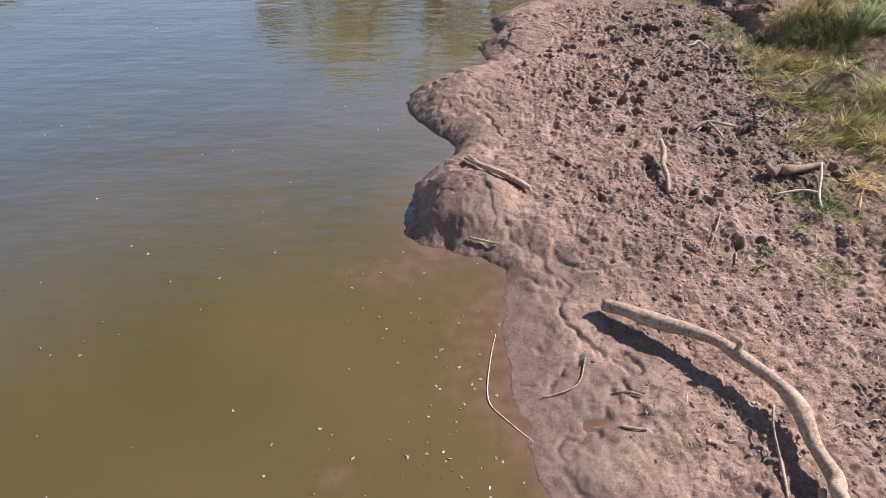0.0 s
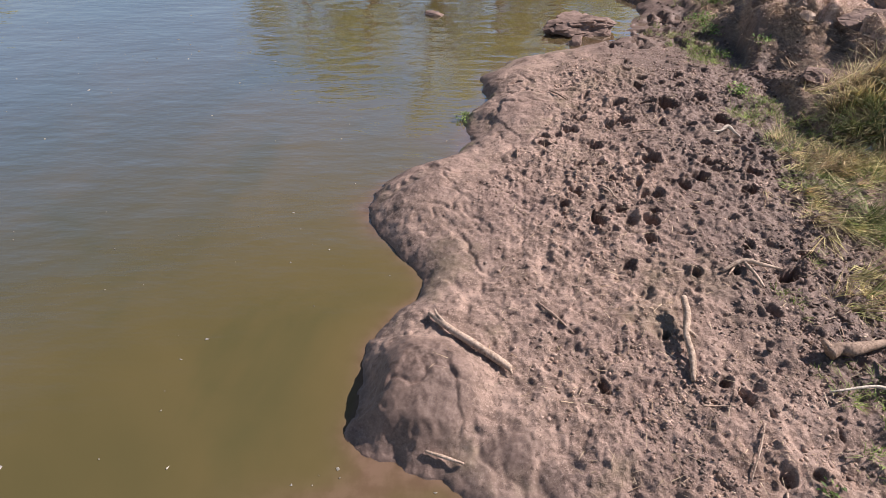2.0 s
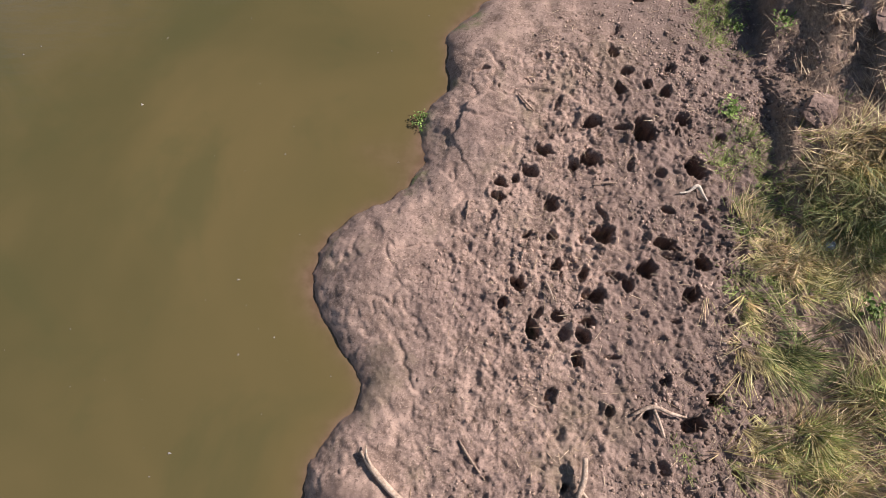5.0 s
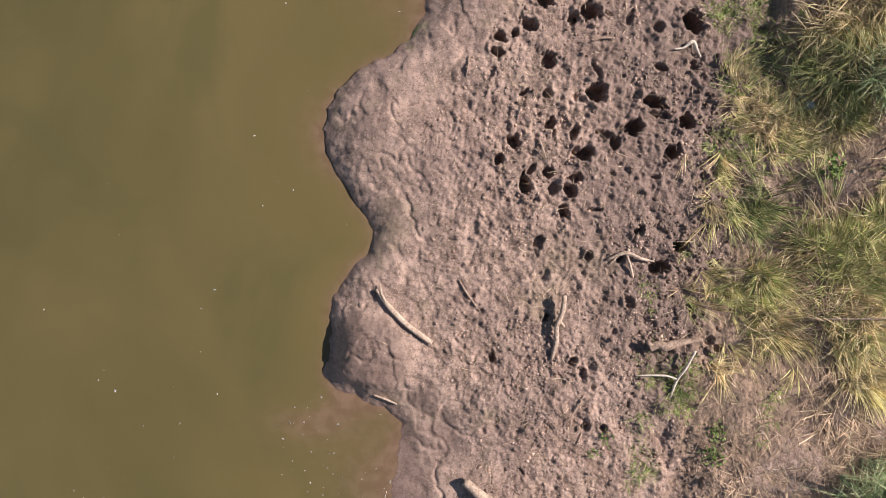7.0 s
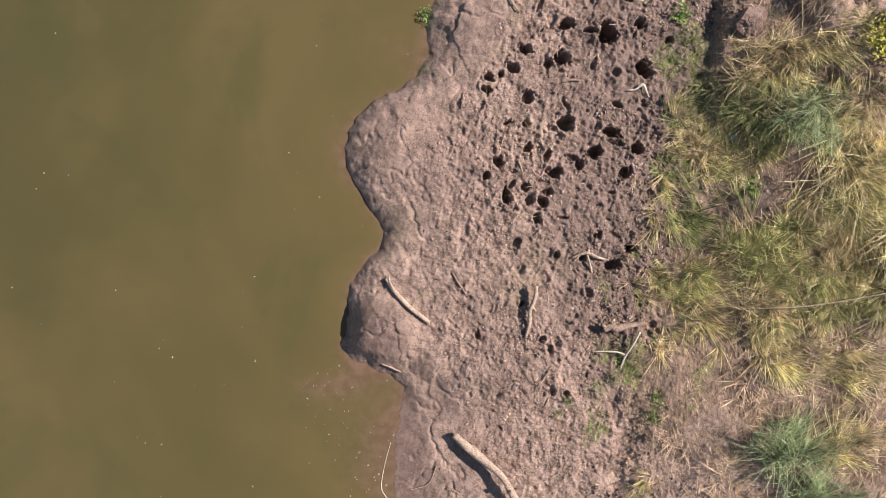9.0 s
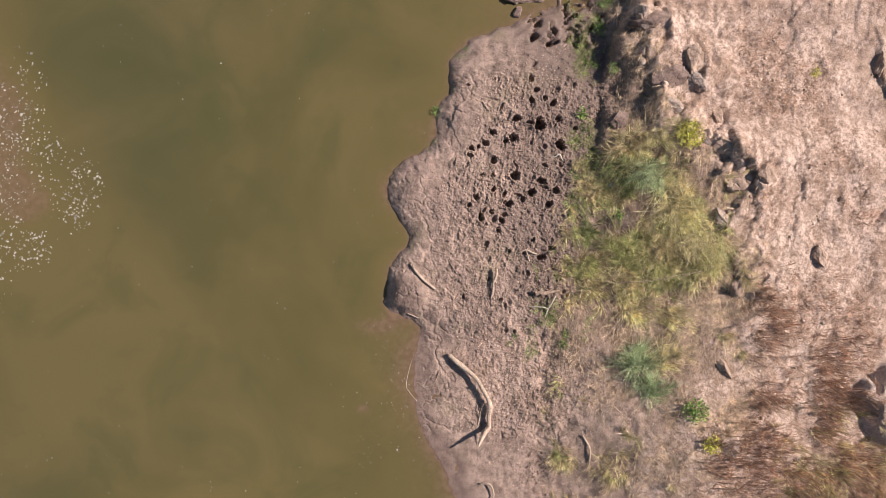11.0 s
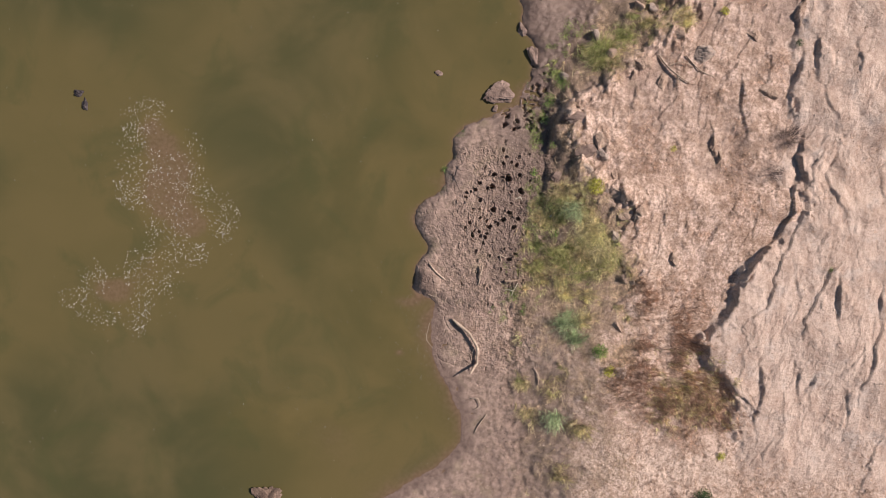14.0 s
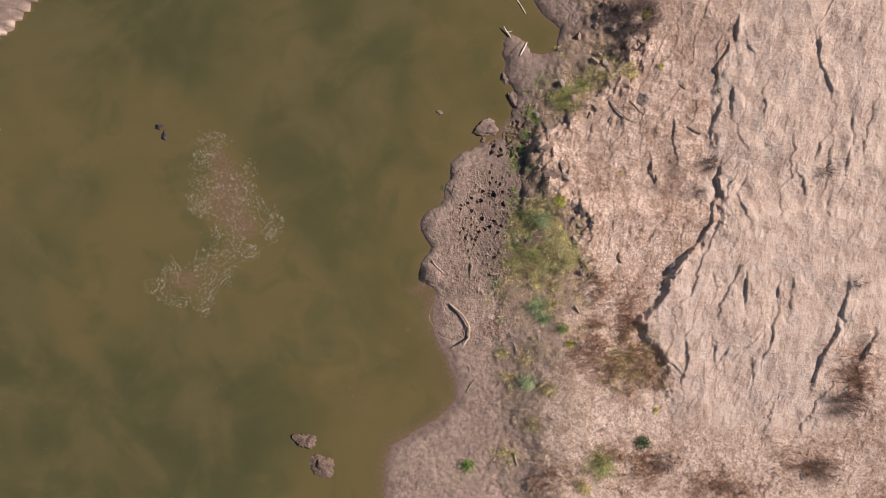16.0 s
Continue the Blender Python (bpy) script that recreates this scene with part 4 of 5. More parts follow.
def blade_object(name, verts, quads, tris, material, parent=None):
    me = bpy.data.meshes.new(name)
    me.vertices.add(len(verts))
    me.vertices.foreach_set("co", verts.astype(np.float32).ravel())
    me.loops.add(quads.size + tris.size)
    me.loops.foreach_set("vertex_index", np.concatenate([quads.ravel(), tris.ravel()]).astype(np.int32))
    me.polygons.add(len(quads) + len(tris))
    start = np.concatenate([np.arange(len(quads)) * 4, quads.size + np.arange(len(tris)) * 3])
    me.polygons.foreach_set("loop_start", start.astype(np.int32))
    me.update(calc_edges=True)
    me.materials.append(material)
    ob = new(name, me)
    if parent is not None:
        ob.parent = parent
    return ob


def swirl(x, y):
    """Direction in which long grass lies combed, turning from place to place."""
    a = 2.6 * fbm(x, y, 1.7, 2, 231) - 0.5
    return np.stack([np.cos(a), np.sin(a)], -1)


def tufts(rng, centres, count, spread, length, width, rise, droop, comb=None, swept=0.0, lock=0.0, away=None):
    """Blades of many tufts: returns what strips() needs. With lock, the blades of a tuft lie much the same way."""
    n = len(centres) * count
    c = np.repeat(centres, count, 0)
    a = rng.uniform(0, 2 * np.pi, n)
    r = np.sqrt(rng.rand(n)) * np.repeat(spread, count)
    x, y = c[:, 0] + np.cos(a) * r, c[:, 1] + np.sin(a) * r
    b = a + rng.normal(0, 0.7, n)
    way = np.stack([np.cos(b), np.sin(b)], -1)
    if lock:
        b = rng.uniform(0, 2 * np.pi, len(centres))
        own = np.stack([np.cos(b), np.sin(b)], -1) * 0.9 + swirl(centres[:, 0], centres[:, 1])
        own = own if away is None else own + 0.15 * away
        way = way * (1 - lock) + np.repeat(own, count, 0) * lock
    if comb is not None:
        way = way + np.array(comb) * rng.rand(n)[:, None]
    if swept:
        way = way + swirl(x, y) * swept * rng.uniform(0.4, 1.2, n)[:, None]
    way /= np.linalg.norm(way, axis=1)[:, None] + 1e-9
    ln = np.repeat(length, count) * rng.uniform(0.45, 1.15, n)
    tilt = np.repeat(rng.uniform(0, 1, len(centres)), count) * 0.6 + rng.rand(n) * 0.4
    return (np.stack([x, y, heights(x, y) - 0.01], -1), way, ln, width * rng.uniform(0.6, 1.3, n),
            rise[0] + (rise[1] - rise[0]) * tilt, rng.uniform(droop[0], droop[1], n))


def tussock(name, label, x, y, radius, blades, length, material, seed, category="grass", group="", width=0.010, rise=(0.2, 1.1), droop=(0.1, 0.7), comb=None):
    """A clump of long grass: inner and outer blades as two parts."""
    rng = np.random.RandomState(seed)
    ob = thing(name, x, y, height(x, y), label, category, group)
    off = np.array([x, y, height(x, y)])
    for nm, share, ln, rs in (("inner_tuft", 0.45, 1.0, (0.7, 1.45)), ("outer_tuft", 0.55, 1.1, rise)):
        k = max(8, int(blades * share / 14))
        at = rng.normal(0, radius * 0.55, (k, 2))
        s = tufts(rng, at + np.array([x, y]), 14, np.full(k, 0.035 + radius * 0.06), rng.uniform(0.45, 1.1, k) * length * ln, width, rs, droop, comb, 0.0, 0.6, at / radius)
        s = (s[0] - off, *s[1:])
        tagged(blade_object(nm, *strips(*s, rng), material, ob), kind="stuff")
    return ob


def leaves(rng, n, centre, spread, size, flat=0.5):
    """Loose pointed leaves, each folded along its middle."""
    p = rng.normal(0, 1, (n, 3))
    p /= np.linalg.norm(p, axis=1)[:, None]
    p = p * (rng.rand(n) ** 0.45)[:, None] * np.array(spread) + np.array(centre)
    a = rng.uniform(0, 2 * np.pi, n)
    t = rng.normal(0, flat, n)
    d = np.stack([np.cos(a) * np.cos(t), np.sin(a) * np.cos(t), np.sin(t)], -1)
    s = np.stack([-np.sin(a), np.cos(a), rng.normal(0, 0.35, n)], -1)
    ln, wd = size * rng.uniform(0.6, 1.3, n), size * 0.5 * rng.uniform(0.6, 1.2, n)
    v = np.zeros((n, 4, 3))
    v[:, 0] = p
    v[:, 1] = p + d * (ln * 0.5)[:, None] - s * (wd * 0.5)[:, None]
    v[:, 2] = p + d * ln[:, None]
    v[:, 3] = p + d * (ln * 0.5)[:, None] + s * (wd * 0.5)[:, None]
    v[:, 1, 2] += wd * 0.15
    v[:, 3, 2] += wd * 0.15
    f = (np.arange(n) * 4)[:, None]
    tris = np.concatenate([f + np.array([0, 1, 2]), f + np.array([0, 2, 3])])
    return v.reshape(-1, 3), np.zeros((0, 4), int), tris


def weed(name, label, x, y, radius, n, leaf, material, seed, tall=0.5, category="weed", group=""):
    """A leafy herb: stems and leaves."""
    rng = np.random.RandomState(seed)
    z = height(x, y)
    ob = thing(name, x, y, z, label, category, group)
    bm = bmesh.new()
    for k in range(max(3, int(radius * 12))):
        a, r = rng.uniform(0, 6.28), radius * rng.uniform(0.3, 0.8)
        limb(bm, [(0, 0, -0.02, 0.006), (math.cos(a) * r * 0.5, math.sin(a) * r * 0.5, radius * tall * 0.7, 0.005),
                  (math.cos(a) * r, math.sin(a) * r, radius * tall, 0.003)], 5, 2, 0.05, k)
    part("stem", bm, material, ob)
    blade_object("foliage", *leaves(rng, n, (0, 0, radius * tall * 0.65), (radius, radius, radius * tall * 0.6), leaf), material, ob)
    return ob


def twiggy(name, label, x, y, radius, stems, tall, material, seed, leaf_material=None, leaf_n=0, category="shrub", group=""):
    """A dry, many-stemmed bush; stems fork twice."""
    rng = np.random.RandomState(seed)
    z = height(x, y)
    ob = thing(name, x, y, z, label, category, group)
    bases, ways, lens, wid, rise, droop = [], [], [], [], [], []
    for k in range(stems):
        a, r = rng.uniform(0, 6.28), radius * math.sqrt(rng.rand())
        bx, by = math.cos(a) * r * 0.6, math.sin(a) * r * 0.6
        lean = a + rng.normal(0, 0.6)
        ln = tall * rng.uniform(0.5, 1.1)
        el = rng.uniform(0.7, 1.45)
        bases.append((bx, by, height(x + bx, y + by) - z - 0.02)), ways.append((math.cos(lean), math.sin(lean)))
        lens.append(ln), wid.append(0.014), rise.append(el), droop.append(0.1)
        for m in range(5):
            t = rng.uniform(0.3, 0.95)
            b2 = lean + rng.normal(0, 1.2)
            bases.append((bx + math.cos(lean) * ln * t * math.cos(el), by + math.sin(lean) * ln * t * math.cos(el),
                          bases[-1 - m][2] + ln * t * math.sin(el) - 0.03 * ln))
            ways.append((math.cos(b2), math.sin(b2)))
            lens.append(ln * rng.uniform(0.2, 0.5)), wid.append(0.008), rise.append(rng.uniform(0.1, 1.2)), droop.append(0.1)
    blade_object("twigwork", *strips(np.array(bases), np.array(ways), np.array(lens), np.array(wid), np.array(rise), np.array(droop), rng), material, ob)
    if leaf_n:
        blade_object("foliage", *leaves(rng, leaf_n, (0, 0, tall * 0.5), (radius, radius, tall * 0.5), 0.10), leaf_material, ob)
    return ob


# ---- driftwood ----
driftwood("driftwood_log", "long bent grey driftwood log arched over bare mud", [
    (1.80, 5.12, 0.11, 0.070), (2.02, 4.96, 0.15, 0.074), (2.25, 4.80, 0.19, 0.086), (2.74, 4.45, 0.26, 0.060), (2.92, 4.19, 0.26, 0.070),
    (3.14, 3.87, 0.24, 0.062), (3.26, 3.58, 0.20, 0.084), (3.25, 3.22, 0.17, 0.062), (3.28, 2.88, 0.17, 0.070), (3.15, 2.70, 0.32, 0.066), (3.00, 2.47, 0.58, 0.049), (2.92, 2.32, 0.72, 0.022)],
    branches=[[(2.88, 4.18, 0.32, 0.041), (2.93, 4.24, 0.43, 0.026)], [(3.05, 3.62, 0.20, 0.011), (2.98, 3.40, 0.12, 0.010), (2.95, 3.05, 0.03, 0.016), (2.90, 2.8, 0.02, 0.008)],
              [(3.10, 2.78, 0.22, 0.033), (3.02, 2.50, 0.14, 0.025), (2.98, 2.25, 0.05, 0.009)]], category="log", sides=14)
driftwood("driftwood_branch", "split grey driftwood branch lying on mud", [
    (0.32, 8.06, .06, .022), (0.54, 7.80, .07, .040), (0.82, 7.54, .07, .044), (1.05, 7.38, .06, .046), (1.20, 7.28, .06, .036)],
    branches=[[(0.55, 7.80, .08, .022), (0.42, 7.98, .09, .018), (0.38, 8.14, .08, .010)], [(1.18, 7.30, .06, .02), (1.21, 7.22, .03, .012)]], category="branch")
driftwood("driftwood_stake", "bare weathered stick lying tilted on mud", [
    (3.16, 8.10, .18, .036), (3.15, 7.86, .14, .042), (3.08, 7.62, .09, .034), (3.09, 7.38, .06, .040), (3.04, 7.10, .03, .022)],
    branches=[[(3.12, 7.7, .08, .03), (3.2, 7.62, .05, .02)]], category="stick")
driftwood("rotten_log", "short crumbling brown log at the edge of grass", [
    (4.48, 7.36, .07, .070), (4.60, 7.41, .09, .062), (4.72, 7.39, .09, .072), (4.98, 7.47, .08, .05), (5.26, 7.52, .05, .03)], MUDDY_WOOD,
    branches=[[(4.5, 7.4, .1, .04), (4.42, 7.46, .16, .03)]], category="log")
driftwood("forked_stick", "thin pale forked stick leaning over mud", [
    (5.12, 7.36, .14, .016), (5.00, 7.08, .12, .02), (4.92, 6.88, .10, .02), (4.85, 6.62, .03, .014)], BLEACHED,
    branches=[[(4.92, 6.90, .10, .016), (4.72, 6.95, .10, .016), (4.30, 6.92, .04, .01)]])
driftwood("forked_twig", "crooked bare twig lying in trampled mud", [
    (3.80, 8.66, .04, .018), (4.06, 8.77, .08, .03), (4.28, 8.70, .09, .025), (4.50, 8.66, .05, .012)], DRIFTWOOD,
    branches=[[(4.08, 8.74, .07, .022), (4.15, 8.56, .05, .02), (4.21, 8.40, .03, .012)], [(3.98, 8.74, .06, .015), (3.86, 8.6, .03, .01)]])
driftwood("bleached_root", "pale bleached crooked root on dry mud", [
    (4.66, 11.85, .03, .012), (4.80, 11.88, .05, .016), (4.92, 11.96, .06, .03), (5.02, 11.84, .04, .02), (5.08, 11.76, .02, .012)], BLEACHED)
driftwood("shore_branch", "thin pale branch lying at the waterline", [
    (0.58, 4.85, .004, .004), (0.49, 4.42, .005, .006), (0.45, 3.96, .005, .007), (0.61, 3.72, .004, .006), (0.85, 3.47, .003, .004)], BLEACHED, lift=0.0)
driftwood("stranded_branch", "pale split branch stranded on a mud spit", [
    (5.38, 22.66, .06, .05), (5.60, 23.15, .10, .06), (5.78, 23.6, .12, .045), (5.93, 23.95, .16, .02)], BLEACHED, category="branch")
driftwood("stranded_branch", "pale forked branch standing in shallow water", [
    (4.10, 24.70, .16, .03), (4.35, 24.35, .08, .05), (4.62, 24.05, .05, .05), (4.75, 23.75, .03, .03)], BLEACHED,
    branches=[[(4.4, 24.3, .08, .03), (4.75, 24.4, .18, .02)]], category="branch", lift=0.05)
driftwood("floating_branch", "thin pale branch floating on the water", [
    (4.85, 26.75, .02, .03), (5.20, 26.3, .03, .035), (5.58, 25.75, .02, .04)], BLEACHED, category="branch", lift=0.0)
for label, run in (("thin grey twig lying on trampled mud", [(1.58, 8.26, .02, .012), (1.74, 8.02, .04, .018), (1.93, 7.78, .02, .010)]),
                   ("short pale stick half sunk in wet mud", [(0.33, 6.40, .04, .014), (0.52, 6.34, .05, .018), (0.70, 6.27, .03, .012)]),
                   ("thin straight twig stuck in mud", [(2.70, 10.46, .03, .010), (2.76, 10.3, .06, .012), (2.82, 10.16, .03, .009)]),
                   ("long thin straight twig on dry mud", [(3.28, 6.05, .02, .007), (3.43, 6.32, .03, .008), (3.56, 6.58, .02, .006)]),
                   ("short broken twig on dry mud", [(3.50, 5.76, .02, .010), (3.56, 5.92, .03, .012), (3.62, 6.06, .02, .008)]),
                   ("thin pale twig on dry mud", [(3.04, 6.80, .02, .007), (3.2, 6.81, .03, .008), (3.37, 6.78, .02, .006)]),
                   ("grey twig beside trampled footprints", [(1.60, 11.70, .02, .010), (1.59, 11.55, .03, .012), (1.57, 11.38, .02, .008)]),
                   ("dark twig with a pale broken end", [(3.44, 11.95, .03, .012), (3.6, 12.0, .05, .018), (3.78, 12.0, .04, .012)]),
                   ("forked dark twig near the water's edge", [(2.32, 13.55, .03, .014), (2.46, 13.36, .04, .018), (2.58, 13.25, .03, .012)]),
                   ("thin dry twig lying in cracked mud", [(0.98, 3.95, .02, .006), (1.35, 4.1, .02, .008), (1.5, 4.45, .02, .006)]),
                   ("short dark twig on damp mud", [(1.72, 4.02, .02, .014), (1.86, 4.0, .03, .018), (1.98, 3.95, .02, .010)]),
                   ("short pale twig on damp mud", [(1.68, 3.6, .02, .012), (1.8, 3.56, .03, .016), (1.92, 3.54, .02, .010)]),
                   ("forked pale stick lying on sandy soil", [(4.0, 0.1, .03, .02), (3.6, -0.55, .05, .025), (3.4, -1.0, .03, .015)]),
                   ("curled dead branch on mud near the water", [(3.1, 0.9, .04, .03), (3.45, 0.95, .16, .03), (3.6, 0.55, .10, .025), (3.3, 0.3, .03, .02)]),
                   ("bleached stick lying in dry grass", [(7.0, -4.8, .10, .05), (7.1, -5.2, .08, .05), (7.3, -5.6, .05, .03)]),
                   ("dry branch lying on the bank", [(6.3, 2.9, .06, .03), (6.55, 2.5, .08, .03), (6.6, 2.0, .05, .02)])):
    driftwood("twig", label, run, MUDDY_WOOD if "dark" in label or "grey" in label else DRIFTWOOD, group="twigs on the mud", sides=7)

driftwood("dead_branch", "forked grey dead branch lying on the bank", [(11.6, 19.9, .08, .05), (12.1, 19.3, .12, .05), (12.7, 18.8, .10, .04), (13.3, 18.5, .05, .02)],
          branches=[[(12.1, 19.3, .12, .035), (12.7, 19.5, .2, .025), (13.3, 19.4, .1, .015)], [(12.6, 18.9, .1, .03), (12.8, 18.3, .15, .02)]], category="branch")
driftwood("dead_branch", "thin grey dead branch lying on the bank", [(13.0, 19.9, .08, .04), (13.8, 19.2, .1, .035), (14.6, 18.9, .05, .02)], category="branch")
driftwood("dead_branch", "long pale dead stalk lying in dry grass", [(6.6, 7.9, .10, .012), (7.8, 8.05, .25, .014), (9.4, 8.5, .3, .010)], category="branch")

# ---- rocks ----
ISLET_STONE = stone_material("silted_brown_stone", (0.105, 0.068, 0.050), (0.20, 0.135, 0.10), (0.055, 0.038, 0.030))
EARTH_STONE = stone_material("earth_brown_stone", (0.26, 0.175, 0.128), (0.45, 0.325, 0.245), (0.17, 0.115, 0.085))
boulder("shore_rock", "flat angular mud-stained rock at the water's edge", 3.45, 17.55, (1.12, 0.86, 0.36), 10, 3, WET_STONE, 0.30, 5, z=0.02, rough=0.2)
boulder("shore_rock", "small dark wet rock beside a flat boulder", 3.30, 16.72, (0.30, 0.20, 0.16), 40, 5, WET_STONE, 0.25, 3, z=0.02)
boulder("shore_rock", "low brown rock jutting from the waterline", 5.15, 19.75, (0.45, 0.78, 0.26), 20, 8, WET_STONE, 0.25, 4, z=0.0, rough=0.22)
boulder("shore_rock", "brown rock at the edge of a mud spit", 4.45, 21.1, (0.34, 0.6, 0.2), 20, 11, WET_STONE, 0.25, 4, z=0.0, rough=0.22)
boulder("islet_rock", "rough brown rock rising from murky water", -7.55, -5.15, (1.05, 0.85, 0.34), 15, 14, ISLET_STONE, 0.22, 5, z=0.0, rough=0.3)
boulder("islet_rock", "broad flat brown rock rising from murky water", -6.15, -6.75, (1.22, 1.05, 0.30), -20, 19, ISLET_STONE, 0.22, 5, z=0.0, rough=0.28)
boulder("submerged_rock", "dark wet rock just above the water", -19.35, 15.95, (0.42, 0.34, 0.30), 20, 23, DARK_STONE, 0.25, 4, z=-0.05)
boulder("submerged_rock", "dark wet rock just above the water", -18.95, 15.35, (0.26, 0.45, 0.26), 10, 29, DARK_STONE, 0.25, 4, z=-0.05)
boulder("submerged_rock", "small mossy rock breaking the water surface", 0.1, 18.4, (0.28, 0.22, 0.16), 10, 31, WET_STONE, 0.2, 3, z=-0.06)
BANK_ROCKS = [(8.78, 15.1, .55, .70, .50), (9.05, 14.35, .45, .55, .42), (9.9, 12.4, .42, .60, .45), (10.35, 11.35, .65, .75, .55),
              (9.95, 10.0, .80, .62, .55), (10.6, 8.05, .62, .68, .38), (10.35, 5.5, .32, .50, .40), (10.7, 3.15, .62, .48, .30),
              (10.85, 19.4, .60, .75, .50), (11.9, 18.45, .45, .70, .38), (13.95, 20.1, .95, .8, .6), (9.7, 13.4, .38, .5, .35),
              (7.45, 16.2, .70, 1.15, .40), (8.2, 14.6, .7, .85, .36), (6.8, 13.1, .42, .5, .3), (11.0, 11.6, .42, .5, .35), (8.3, 13.6, .4, .5, .35), (12.6, 21.0, .5, .6, .4)]
for k, (x, y, a, b, c) in enumerate(BANK_ROCKS):
    tone = ("rounded grey-brown boulder set in the bank", "weathered grey-brown boulder half sunk in earth")[k % 2]
    boulder("bank_boulder", tone, x, y, (a * 0.85, b * 0.9, c * 0.72), 37 * k, 40 + k, WET_STONE if 12 <= k <= 14 else (EARTH_STONE, GREY_STONE, EARTH_STONE)[k % 3], 0.58, 5, "boulders along the bank")
rng = random.Random(77)
for k in range(22):
    y = rng.uniform(7.6, 17.2)
    x = float(np.interp(y, BROW[:, 0], BROW[:, 1])) + rng.gauss(0.15, 0.45)
    r = rng.uniform(0.12, 0.27)
    boulder("bank_stone", "small rough stone sunk in the bank", x, y, (r, r * rng.uniform(0.8, 1.5), r * 0.8), rng.uniform(0, 180), 140 + k,
            (GREY_STONE, EARTH_STONE, PALE_STONE)[k % 3], 0.36, 3, "stones along the bank")
for k in range(22):
    y = rng.uniform(18.6, 27.0)
    x = float(np.interp(y, TOE[:, 0], TOE[:, 1])) + rng.uniform(0.2, 5.2)
    r = rng.uniform(0.15, 0.45)
    boulder("bank_stone", "rough brown stone on the broken bank", x, y, (r, r * rng.uniform(0.8, 1.5), r * 0.8), rng.uniform(0, 180), 180 + k,
            (GREY_STONE, EARTH_STONE)[k % 2], 0.34, 3, "stones along the bank")
PLATEAU_ROCKS = [(14.85, 15.4, .30, .62, .28), (15.2, 14.8, .26, .50, .25), (13.05, 9.2, .30, .55, .26), (16.7, 21.3, .4, .7, .3), (17.6, 18.3, .5, .7, .4)]
for k, (x, y, a, b, c) in enumerate(PLATEAU_ROCKS):
    boulder("outcrop_stone", "low grey stone sticking out of dry soil", x, y, (a, b, c), 20 * k - 10, 70 + k, EARTH_STONE, 0.55, 5, "stones on the dry flat")

# ---- grass and shrubs ----
GREY_GREEN, GREEN_DRY, STRAW, MIXED = "tall grey-green grass tussock", "dense green grass tussock with dry tips", "tall straw-yellow drooping grass tussock", "mixed straw and green grass tussock"
TUSSOCKS = [
    (7.8, 11.5, 0.42, 900, 0.75, GRASS_BLUE, GREY_GREEN), (6.95, 11.45, 0.5, 1000, 0.6, GRASS_DARK, "dark green grass tussock"),
    (6.4, 10.9, 0.45, 450, 0.45, GRASS_MIX, MIXED), (8.65, 10.5, 0.55, 1500, 0.95, GRASS_STRAW, STRAW), (9.3, 9.5, 0.6, 1500, 0.9, GRASS_STRAW, STRAW),
    (8.3, 9.7, 0.45, 500, 0.6, GRASS_GREEN, GREEN_DRY), (7.2, 8.9, 0.5, 900, 0.6, GRASS_GREEN, GREEN_DRY), (8.1, 8.7, 0.45, 600, 0.55, GRASS_GREEN, GREEN_DRY),
    (6.2, 8.5, 0.5, 420, 0.5, GRASS_MIX, MIXED), (5.9, 9.5, 0.4, 500, 0.5, GRASS_DARK, "dark green grass tussock"), (7.0, 12.3, 0.4, 600, 0.6, GRASS_MIX, MIXED),
    (7.7, 12.6, 0.4, 600, 0.6, GRASS_STRAW, STRAW), (7.5, 7.1, 0.40, 700, 0.6, GRASS_STRAW, "low straw-coloured grass tussock"), (8.6, 7.0, 0.45, 600, 0.55, GRASS_STRAW, "low straw-coloured grass tussock"),
    (6.3, 7.7, 0.40, 500, 0.5, GRASS_MIX, MIXED), (8.4, 19.75, 0.75, 1800, 0.75, GRASS_GREEN, GREEN_DRY), (9.7, 20.85, 0.6, 1200, 0.6, GRASS_GREEN, GREEN_DRY),
    (12.75, 21.85, 0.5, 900, 0.6, GRASS_STRAW, "small yellow-green grass tussock"), (7.7, 5.35, 0.38, 850, 0.95, GRASS_BLUE, GREY_GREEN), (8.2, 4.6, 0.40, 650, 0.75, GRASS_BLUE, GREY_GREEN),
    (8.5, 5.6, 0.4, 700, 0.6, GRASS_STRAW, "small yellow-green grass tussock"), (7.5, 0.35, 0.38, 650, 0.75, GRASS_BLUE, GREY_GREEN), (8.8, 0.1, 0.45, 700, 0.6, GRASS_MIX, MIXED),
    (7.3, 2.0, 0.5, 500, 0.5, GRASS_MIX, MIXED), (12.9, -4.6, 0.75, 1500, 0.8, GRASS_GREEN, GREEN_DRY), (11.6, -6.2, 0.55, 800, 0.6, GRASS_MIX, MIXED),
    (6.6, -5.0, 0.6, 700, 0.5, GRASS_STRAW, "low straw-coloured grass tussock"), (8.0, -2.6, 0.5, 600, 0.5, GRASS_MIX, MIXED)]
for k, (x, y, r, n, ln, mat, label) in enumerate(TUSSOCKS):
    tussock("grass_tussock", label, x, y, r, n, ln, mat, 100 + k, group="tussocks on the bank", width=0.011, rise=(0.55, 1.25) if mat is GRASS_BLUE else (0.2, 1.1), comb=(0.5, -0.25) if mat is GRASS_STRAW else None)
